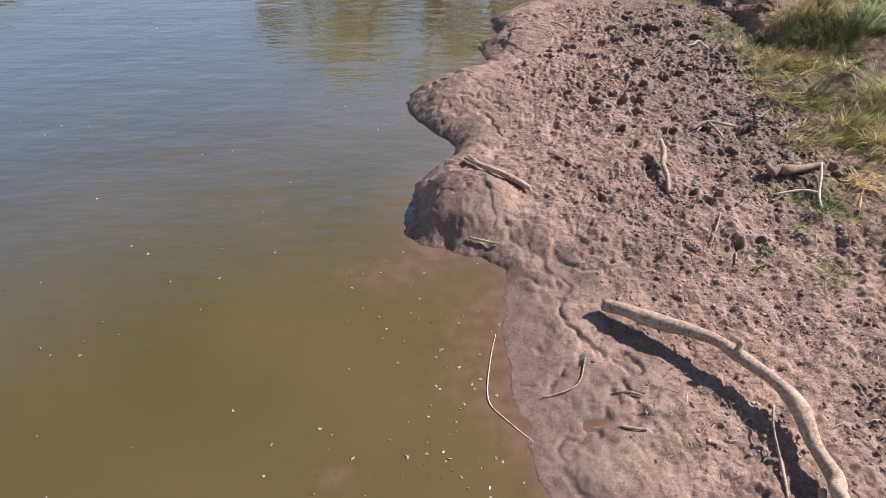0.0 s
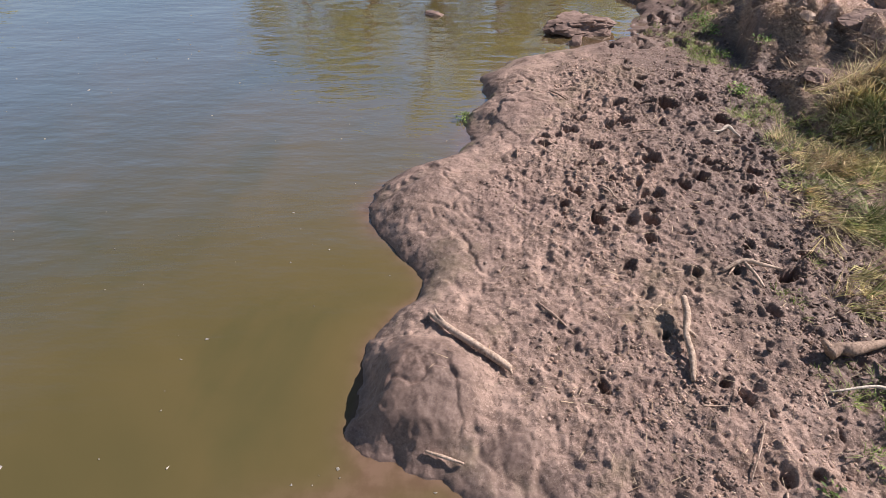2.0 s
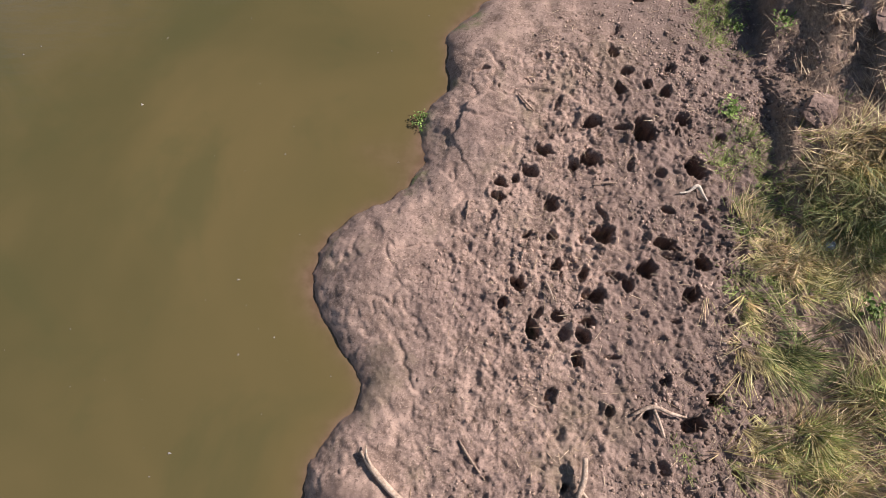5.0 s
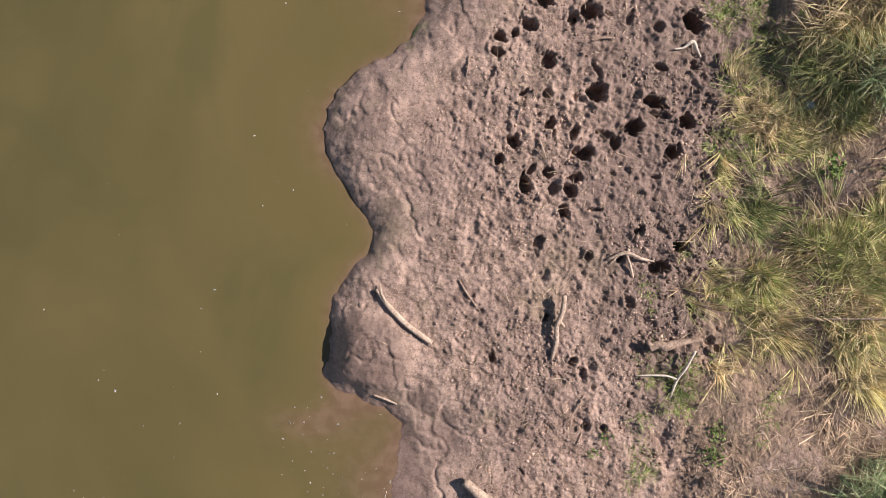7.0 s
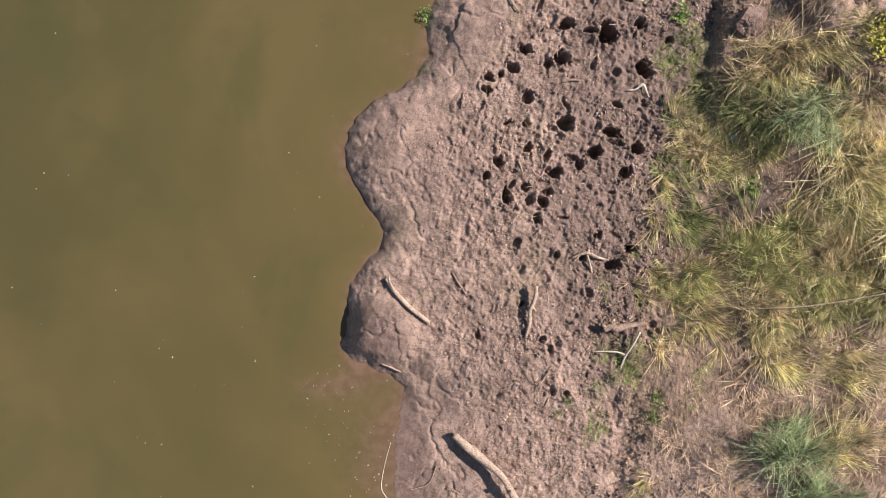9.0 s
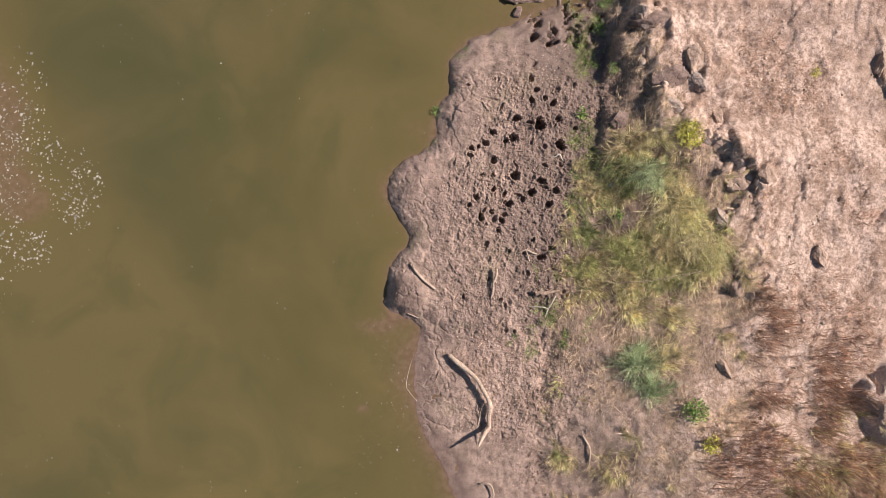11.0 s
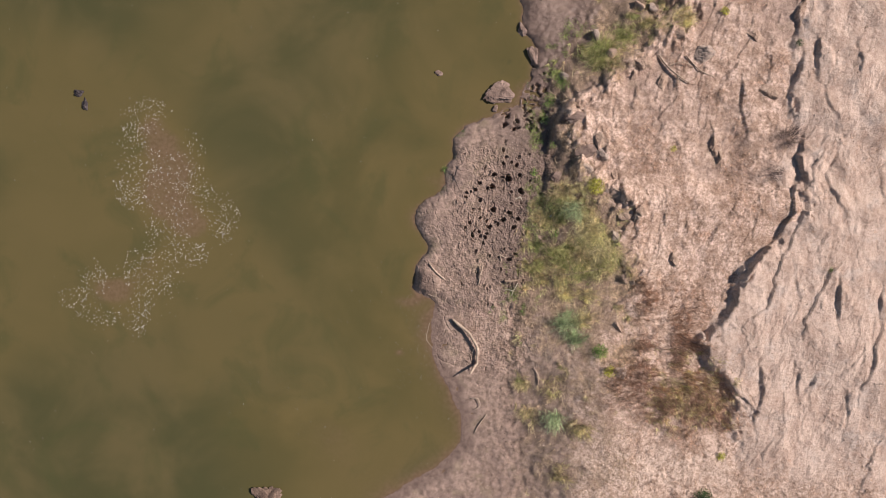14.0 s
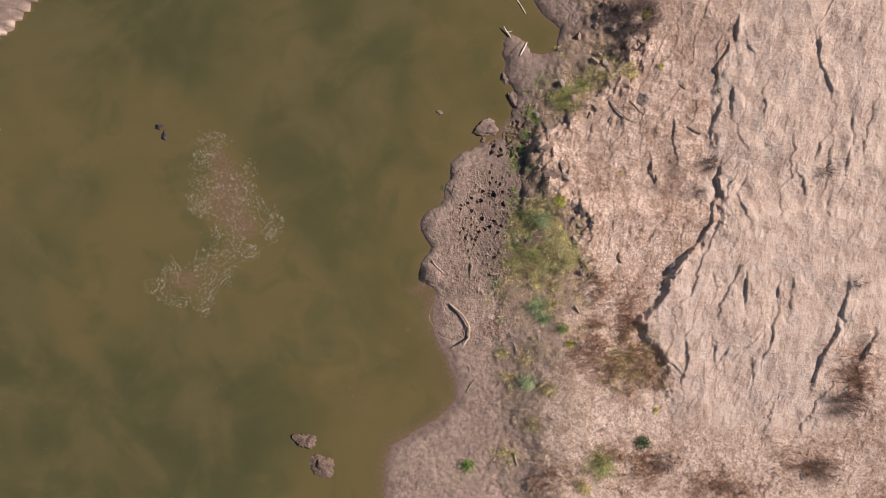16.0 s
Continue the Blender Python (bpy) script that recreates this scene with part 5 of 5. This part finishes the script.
for k, (x, y, r, n, leaf, mat, label) in enumerate((
        (9.5, 4.15, 0.42, 190, 0.11, LEAF_GREEN, "bright green broad-leaved herb beside a boulder"), (10.1, 3.15, 0.3, 160, 0.09, LEAF_YELLOW, "yellow-green flowering herb on dry soil"),
        (8.7, 12.65, 0.45, 420, 0.08, LEAF_YELLOW, "yellow-green flowering herb on dry soil"), (15.4, -3.1, 0.55, 420, 0.11, LEAF_DARK, "low dark green bush on sandy soil"),
        (3.9, -5.9, 0.55, 300, 0.12, LEAF_GREEN, "creeping bright green leafy patch"), (5.56, 13.35, 0.22, 90, 0.08, LEAF_GREEN, "small bright green herb on mud"),
        (6.95, 10.1, 0.20, 60, 0.10, LEAF_GREEN, "pale green rosette weed in dry grass"), (3.95, 5.92, 0.13, 22, 0.06, LEAF_GREEN, "small green seedling on dry mud"),
        (3.77, 5.67, 0.12, 20, 0.05, LEAF_GREEN, "small green seedling on dry mud"), (5.49, 5.8, 0.22, 80, 0.06, LEAF_GREEN, "low green weed at the edge of grass"),
        (5.52, 6.15, 0.16, 50, 0.06, LEAF_GREEN, "low green weed at the edge of grass"), (6.45, 14.83, 0.2, 70, 0.07, LEAF_GREEN, "small bright green herb at the foot of the bank"),
        (6.2, 17.2, 0.45, 260, 0.07, LEAF_GREEN, "creeping bright green leafy patch"), (6.0, 16.2, 0.3, 160, 0.06, LEAF_GREEN, "creeping bright green leafy patch"),
        (5.9, 15.0, 0.16, 60, 0.06, LEAF_GREEN, "small bright green herb at the foot of the bank"), (6.8, 18.3, 0.5, 260, 0.07, LEAF_GREEN, "creeping bright green leafy patch"),
        (16.2, -0.85, 0.25, 120, 0.08, LEAF_YELLOW, "yellow-green flowering herb on dry soil"), (14.9, 22.4, 0.25, 120, 0.08, LEAF_YELLOW, "yellow-green flowering herb on dry soil"),
        (13.7, 25.8, 0.4, 200, 0.09, LEAF_YELLOW, "yellow-green flowering herb on dry soil"), (20.9, 9.2, 0.14, 60, 0.07, LEAF_GREEN, "small green plant in a rock crack"),
        (12.7, 15.0, 0.18, 60, 0.07, LEAF_YELLOW, "yellow-green flowering herb on dry soil"), (18.9, 21.0, 0.2, 70, 0.08, LEAF_DARK, "small green plant in a rock crack"))):
    weed("weed", label, x, y, r, n, leaf, mat, 200 + k, group="small green plants")
for k, (x, y, r, stems, tall, label) in enumerate((
        (13.3, 25.6, 1.6, 520, 1.2, "dense dark leafless bush"), (12.2, 23.4, 0.7, 150, 0.8, "dense dark leafless bush"), (11.4, 26.0, 0.9, 200, 0.9, "dense dark leafless bush"), (28.3, 0.7, 0.9, 210, 1.2, "tall dark bare shrub on sandy soil"),
        (27.4, -3.8, 0.9, 160, 0.9, "dark bare shrub on sandy soil"), (17.0, -4.3, 0.9, 150, 0.7, "dry brown bare shrub on sandy soil"),
        (18.7, 16.0, 0.5, 110, 0.9, "dark bare shrub below a rock ledge"), (26.3, 16.0, 0.5, 60, 0.7, "dry bare shrub on pale rock"),
        (28.5, 8.8, 0.45, 50, 0.7, "dry bare shrub on pale rock"), (18.0, 14.1, 0.5, 50, 0.6, "dry bare shrub below a rock ledge"), (29.3, 5.0, 0.5, 50, 0.6, "dry bare shrub on pale rock"))):
    twiggy("bare_shrub", label, x, y, r, stems, tall, TWIG_DARK, 300 + k, group="bare shrubs")


weed("algae_patch", "bright green algae on the wet mud edge", 0.80, 13.22, 0.20, 120, 0.05, LEAF_GREEN, 260, 0.2, "algae")
SCRAP = plain_material("faded_blue_plastic", (0.42, 0.46, 0.55), (0.62, 0.66, 0.74), 0.4, 30.0)
boulder("plastic_scrap", "crumpled pale blue plastic scrap in grass", 6.62, 11.05, (0.11, 0.08, 0.07), 30, 91, SCRAP, 0.1, 3, category="litter", rough=0.3)


def scatter(seed, n, box, keep):
    """n random places in box for which keep() gives a chance."""
    rng = np.random.RandomState(seed)
    got = np.zeros((0, 2))
    while len(got) < n:
        x, y = rng.uniform(box[0], box[1], 4 * n), rng.uniform(box[2], box[3], 4 * n)
        got = np.concatenate([got, np.stack([x, y], -1)[rng.rand(4 * n) < keep(x, y)]])
    return got[:n], rng


def toe_brow(x, y):
    return np.interp(y, TOE[:, 0], TOE[:, 1]), np.interp(y, BROW[:, 0], BROW[:, 1])


def on_bank(x, y):
    toe, brow = toe_brow(x, y)
    band = ramp(-0.6, 1.2, x - toe + 0.7 * fbm(x, y, 0.8, 2, 202)) * (1 - ramp(-0.3, 0.5, x - brow))
    thick = ramp(0.05, 0.35, fbm(x, y, 1.5, 3, 201) + 0.35 * ramp(6, 9, y) * (1 - ramp(12.0, 13.0, y)) - 0.30 * (1 - ramp(5.8, 7.0, y)) - 0.75 * ramp(12.8, 13.5, y) * (1 - ramp(18.5, 19.5, y)))
    bare = 1 - 0.85 * np.clip(bump_at(x, y, 6.5, 6.3, 1.0, 0.9) + bump_at(x, y, 9.3, 7.2, 0.7, 0.8) + bump_at(x, y, 7.2, 3.2, 1.2, 0.9) + bump_at(x, y, 6.2, 9.9, 0.5, 0.5), 0, 1)
    return bare * band * thick * (0.03 + 0.97 * ramp(-0.05, 0.22, fbm(x, y, 0.6, 3, 233)))


def on_straw(x, y):
    toe, brow = toe_brow(x, y)
    return ramp(0.2, 1.6, x - toe + 0.7 * fbm(x, y, 0.8, 2, 202)) * (1 - ramp(0.2, 1.2, x - brow)) * ramp(-0.25, 0.25, fbm(x, y, 1.0, 3, 235)) * (0.25 + 0.75 * ramp(1.0, 5.0, y))


DEAD_STRAW = blade_material("matted_dead_straw", [(0.26, 0.175, 0.11), (0.60, 0.43, 0.27), (0.42, 0.29, 0.185), (0.72, 0.55, 0.37), (0.33, 0.225, 0.145)], 0.15)


def grass_stuff(name, label, material, seed, n, box, keep, count, spread, length, width, rise, droop, comb=None, swept=0.0, lock=0.0):
    c, rng = scatter(seed, n, box, keep)
    s = tufts(rng, c, count, rng.uniform(0.5, 1.2, n) * spread, rng.uniform(0.6, 1.25, n) * length, width, rise, droop, comb, swept, lock)
    return tagged(blade_object(name, *strips(*s, rng), material), label, "grass", kind="stuff")


grass_stuff("bank_grass", "tangled straw and green grass covering the bank", GRASS_MIX, 11, 1600, (4.6, 12, -10, 24), on_bank, 14, 0.06, 0.46, 0.011, (0.05, 1.15), (0.0, 0.6), None, 0.0, 0.7)
grass_stuff("green_grass", "patches of green grass among straw on the bank", GRASS_GREEN, 18, 650, (4.6, 12, 2, 24), lambda x, y: on_bank(x, y) * ramp(-0.05, 0.2, fbm(x, y, 0.9, 3, 227)), 16, 0.06, 0.42, 0.011, (0.2, 1.25), (0.0, 0.6), None, 0.0, 0.6)
grass_stuff("fallen_straw", "flattened dry straw lying on the bank", GRASS_STRAW, 12, 700, (4.8, 12, -10, 13), on_bank, 10, 0.07, 0.5, 0.010, (0.0, 0.45), (0.0, 0.3), None, 0.0, 0.6)
grass_stuff("dead_straw", "matted pinkish-brown dead straw on the bank", DEAD_STRAW, 16, 3400, (4.8, 12, -10, 22), on_straw, 10, 0.09, 0.40, 0.010, (0.0, 0.4), (0.0, 0.3), None, 0.0, 0.5)


def on_brush(x, y):
    spots = 0
    for cx, cy, rx, ry in ((11.7, 7.2, .7, 1.4), (11.9, 4.2, .6, 1.3), (13.6, 5.4, .6, 1.6), (14.2, 4.0, .7, 1.5), (13.8, 1.8, 1.9, 1.3), (15.4, 1.4, 1.1, .8), (10.9, 2.6, .9, 1.0), (14.6, 3.0, .8, .8), (15.0, -4.6, 2.2, 1.2),
                           (26.5, -3.5, 1.6, 1.0), (21, -5.6, 2.0, 0.7), (9.0, -6.0, 1.5, 1.2), (28.6, 2.2, 0.9, 1.4)):
        spots = spots + bump_at(x, y, cx, cy, rx, ry)
    return np.clip(spots, 0, 1) * ramp(-0.4, 0.2, fbm(x, y, 0.8, 3, 203))


grass_stuff("dead_brush", "dead reddish-brown brush on dry soil", DEAD_GRASS, 13, 2700, (8, 33, -9, 9), on_brush, 7, 0.07, 0.60, 0.014, (0.9, 1.5), (0.0, 0.3), None, 0.0, 0.6)
grass_stuff("dry_brush", "dry straw-green grass among dead brush", GRASS_STRAW, 14, 260, (12, 16.5, 0.2, 4.5), on_brush, 14, 0.08, 0.45, 0.013, (0.4, 1.4), (0.0, 0.5), None, 0.0, 0.6)


def on_flat(x, y):
    toe, brow = toe_brow(x, y)
    return ramp(0.2, 1.0, x - brow) * (1 - 0.9 * field_at(g_fields["rock"], x, y)) * ramp(-0.1, 0.5, fbm(x, y, 1.8, 3, 205)) * (1 - 0.7 * bump_at(x, y, 13.0, 5.5, 0.9, 1.1))


grass_stuff("dry_turf", "sparse short dead grass on sandy soil", DEAD_GRASS, 15, 9000, (7, 33, -9, 27), on_flat, 6, 0.08, 0.19, 0.013, (0.1, 1.2), (0.0, 0.5), None, 0.0, 0.4)


def on_damp(x, y):
    toe, brow = toe_brow(x, y)
    at = x - toe + 0.5 * fbm(x, y, 0.7, 2, 221)
    foot = ramp(-0.9, 0.0, at) * (1 - ramp(0.6, 1.6, at)) * ramp(4.5, 6.0, y) * (1 - ramp(12.5, 13.5, y))
    north = ramp(-1.2, -0.5, at) * (1 - ramp(0.0, 0.6, at)) * ramp(14.0, 15.5, y) * (1 - ramp(20.5, 22.0, y))
    return (0.7 * foot + north) * ramp(0.05, 0.30, fbm(x, y, 0.55, 3, 223))


GRASS_FRESH = blade_material("fresh_green_creeping_grass", [(0.15, 0.21, 0.06), (0.29, 0.35, 0.10), (0.21, 0.28, 0.08), (0.40, 0.40, 0.17)], 0.35)
grass_stuff("creeping_grass", "low fresh green grass creeping over damp mud", GRASS_FRESH, 17, 1000, (4.2, 9, 4, 22), on_damp, 12, 0.09, 0.15, 0.010, (0.1, 1.2), (0.0, 0.5), None, 0.0, 0.3)


# ---- litter, pebbles and scum ----
def on_mud(x, y):
    toe, brow = toe_brow(x, y)
    s = field_at(g_shore, x, y)
    return ramp(0.7, 1.9, s) * (1 - ramp(0.2, 2.5, x - toe)) * (0.35 + 0.65 * ramp(-0.2, 0.4, fbm(x, y, 0.9, 3, 207)))


c, rng = scatter(21, 14000, (-0.5, 8, -8, 20), on_mud)
n = len(c)
a = rng.uniform(0, 2 * np.pi, n)
litter = strips(np.stack([c[:, 0], c[:, 1], heights(c[:, 0], c[:, 1]) + 0.004], -1), np.stack([np.cos(a), np.sin(a)], -1), 0.03 + 0.17 * rng.rand(n) ** 2.2,
                rng.uniform(0.004, 0.011, n), rng.uniform(0.0, 0.35, n), rng.uniform(0, 0.2, n), rng, 1.3)
tagged(blade_object("litter", *litter, LITTER), "bits of straw and twig strewn over mud", "litter", kind="stuff")


def on_slope(x, y):
    toe, brow = toe_brow(x, y)
    return ramp(-0.4, 0.4, x - toe) * (1 - ramp(0.0, 1.2, x - brow)) * (0.3 + 0.7 * ramp(-0.3, 0.3, fbm(x, y, 0.7, 3, 215)))


c, rng = scatter(22, 14000, (4.6, 13, -9, 24), on_slope)
n = len(c)
a = rng.uniform(0, 2 * np.pi, n)
straw = strips(np.stack([c[:, 0], c[:, 1], heights(c[:, 0], c[:, 1]) + 0.008], -1), np.stack([np.cos(a), np.sin(a)], -1), 0.06 + 0.26 * rng.rand(n) ** 1.8,
               rng.uniform(0.006, 0.013, n), rng.uniform(0.0, 0.4, n), rng.uniform(0, 0.3, n), rng, 1.3)
tagged(blade_object("bank_litter", *straw, LITTER), "dry stalks and twigs littering the bank", "litter", kind="stuff")


def pebble_field(name, label, seed, n, box, keep, size, material, flat=1.0):
    c, rng = scatter(seed, n, box, keep)
    oct_v = np.array([(1, 0, 0), (0, 1, 0), (-1, 0, 0), (0, -1, 0), (0, 0, 0.8), (0, 0, -0.5)], float)
    oct_f = np.array([(0, 1, 4), (1, 2, 4), (2, 3, 4), (3, 0, 4), (1, 0, 5), (2, 1, 5), (3, 2, 5), (0, 3, 5)])
    sz = size * (0.4 + rng.rand(n) ** 2.5 * 1.6)
    turn = rng.uniform(0, 6.28, n)
    v = oct_v[None] * sz[:, None, None] * rng.uniform(0.6, 1.3, (n, 6, 3))
    x = v[..., 0] * np.cos(turn)[:, None] - v[..., 1] * np.sin(turn)[:, None] + c[:, :1]
    y = v[..., 0] * np.sin(turn)[:, None] + v[..., 1] * np.cos(turn)[:, None] + c[:, 1:]
    z = v[..., 2] * flat + heights(c[:, 0], c[:, 1])[:, None]
    tris = ((np.arange(n) * 6)[:, None, None] + oct_f[None]).reshape(-1, 3)
    return tagged(blade_object(name, np.stack([x, y, z], -1).reshape(-1, 3), np.zeros((0, 4), int), tris, material), label, "clods", kind="stuff")


CLOD = blade_material("dried_mud_clod", [(0.20, 0.13, 0.095), (0.34, 0.235, 0.175), (0.27, 0.18, 0.135), (0.42, 0.31, 0.24)], 0.0)
SCREE = blade_material("pale_stone_chip", [(0.40, 0.28, 0.21), (0.56, 0.43, 0.34), (0.30, 0.21, 0.16)], 0.0)
pebble_field("mud_clods", "small dried clods of brown mud", 31, 8000, (-0.3, 7, -6, 19), lambda x, y: on_mud(x, y) * ramp(-0.3, 0.3, fbm(x, y, 0.5, 2, 209)), 0.019, CLOD)
FLAKE = blade_material("curled_mud_flake", [(0.13, 0.088, 0.068), (0.30, 0.215, 0.17), (0.22, 0.15, 0.12), (0.38, 0.28, 0.22), (0.17, 0.115, 0.09)], 0.0)
pebble_field("mud_flakes", "angular flakes of dry mud and bark strewn on mud", 34, 6500, (0.5, 6.6, 2.2, 16), lambda x, y: on_mud(x, y) * ramp(-0.1, 0.35, fbm(x, y, 0.7, 3, 225)), 0.021, FLAKE, 0.4)
EARTH_CLOD = blade_material("damp_earth_clod", [(0.09, 0.06, 0.046), (0.16, 0.107, 0.08), (0.22, 0.15, 0.115)], 0.0)


def by_the_toe(x, y):
    toe, brow = toe_brow(x, y)
    return np.exp(-((x - toe + 0.1) / 0.55) ** 2) * ramp(-0.3, 0.2, fbm(x, y, 0.8, 3, 217)) * ramp(-8, -6, y)


pebble_field("earth_clods", "dark damp clods at the foot of the bank", 33, 3600, (3.8, 9, -8, 22), by_the_toe, 0.026, EARTH_CLOD)
pebble_field("stone_chips", "scattered pale stone chips on dry ground", 32, 4500, (7, 33, -9, 27), lambda x, y: 0.15 + on_flat(x, y), 0.035, SCREE)


def flakes(name, label, places, size, rng, category="foam"):
    """Flat scraps of scum, a little raised at the middle."""
    n = len(places)
    a = np.sort(rng.uniform(0, 2 * np.pi, (n, 5)), 1)
    r = size[:, None] * rng.uniform(0.4, 1.2, (n, 5))
    v = np.zeros((n, 6, 3))
    v[:, :5, 0], v[:, :5, 1] = places[:, :1] + np.cos(a) * r, places[:, 1:] + np.sin(a) * r
    v[:, :5, 2] = 0.004
    v[:, 5] = np.concatenate([places, np.full((n, 1), 0.012)], 1)
    tri = np.array([(0, 1, 5), (1, 2, 5), (2, 3, 5), (3, 4, 5), (4, 0, 5)])
    tris = ((np.arange(n) * 6)[:, None, None] + tri[None]).reshape(-1, 3)
    return tagged(blade_object(name, v.reshape(-1, 3), np.zeros((0, 4), int), tris, FOAM), label, category, kind="stuff")


def in_scum(x, y):
    d = 0
    for cx, cy, rx, ry in ((-15.6, 15.0, .8, .7), (-16.2, 13.2, .5, 1.3), (-14.9, 12.6, 1.2, .4), (-13.0, 12.6, .5, 1.2), (-14.2, 11.4, 1.6, .5), (-15.9, 10.7, .6, .6),
                           (-12.2, 10.3, 1.3, .5), (-11.0, 9.5, .5, .7), (-14.0, 9.0, .8, 1.4), (-12.5, 7.7, .6, .5), (-15.3, 6.7, .8, .7), (-17.8, 5.9, .6, .7), (-18.9, 4.8, .6, .4),
                           (-17.0, 4.0, 1.0, .4), (-15.2, 4.3, .4, .9), (-14.2, 6.2, .7, .7)):
        d = d + bump_at(x, y, cx, cy, rx * 1.2, ry * 1.2)
    return np.clip(d - 0.10, 0, 0.35) * (0.35 + 0.65 * ramp(-0.3, 0.4, fbm(x, y, 1.0, 3, 211, 0.6)))


c, rng = scatter(41, 2300, (-21, -9, 2, 17), in_scum)
flakes("scum", "pale flecks of scum drifting on shallow water", c, 0.026 + 0.040 * rng.rand(len(c)) ** 1.5, rng)
c, rng = scatter(42, 1500, (-32, 5, -10, 30), lambda x, y: (field_at(gz, x, y) < -0.03) * (0.25 + ramp(0.0, 0.5, fbm(x, y, 3.0, 3, 213))))
flakes("floating_flecks", "tiny pale flecks floating on the river", c, 0.010 + 0.028 * rng.rand(len(c)) ** 3, rng)
c, rng = scatter(43, 150, (-1.2, 1.4, 1.0, 6.4), lambda x, y: (field_at(gz, x, y) < -0.005) * ramp(-0.3, 0.3, fbm(x, y, 0.8, 3, 219)))
flakes("shore_flecks", "pale flecks of foam along the muddy shore", c, 0.008 + 0.022 * rng.rand(len(c)) ** 2, rng)


# ---- trees on the far bank ----
def tree(label, x, y, tall, seed):
    rng = random.Random(seed)
    z = height(x, y)
    ob = thing("tree", x, y, z - 0.1, label, "tree", "trees on the far bank")
    bm = bmesh.new()
    top = tall * 0.55
    limb(bm, [(0, 0, 0, tall * 0.030), (rng.uniform(-.2, .2), rng.uniform(-.2, .2), top * 0.5, tall * 0.022), (rng.uniform(-.5, .5), rng.uniform(-.5, .5), top, tall * 0.013)], 9, 5, 0.1, seed)
    tips = []
    for k in range(9):
        a, h = k * 2.4 + rng.uniform(-.4, .4), top * rng.uniform(0.55, 1.0)
        r, up = tall * rng.uniform(0.16, 0.30), tall * rng.uniform(0.12, 0.36)
        tip = (math.cos(a) * r, math.sin(a) * r, h + up)
        limb(bm, [(0, 0, h, tall * 0.011), (math.cos(a) * r * 0.5, math.sin(a) * r * 0.5, h + up * 0.6, tall * 0.008), (*tip, tall * 0.003)], 6, 3, 0.1, k)
        tips.append(tip)
    part("trunk", bm, MUDDY_WOOD, ob)
    nr = np.random.RandomState(seed)
    vs, ts, off = [], [], 0
    for tip in tips + [(0, 0, tall * 0.85)]:
        for m in range(5):
            cx = np.array(tip) + nr.normal(0, tall * 0.06, 3)
            v, q, t = leaves(nr, 110, cx, (tall * 0.085, tall * 0.085, tall * 0.06), 0.34, 0.7)
            vs.append(v), ts.append(t + off)
            off += len(v)
    blade_object("crown", np.concatenate(vs), np.zeros((0, 4), int), np.concatenate(ts), LEAF_TREE, ob)
    return ob


LEAF_TREE = blade_material("riverside_tree_leaf", [(0.22, 0.21, 0.045), (0.30, 0.28, 0.065), (0.38, 0.33, 0.09)], 0.45)
for k, (x, y, tall) in enumerate(((-5, 49, 17), (-0.5, 51, 19), (4, 49, 16), (8.5, 52, 19), (13, 54, 18), (-11, 53, 15), (19, 57, 17), (-36, 50, 9))):
    tree("broad green riverside tree on the far bank", x, y, tall, 500 + k)
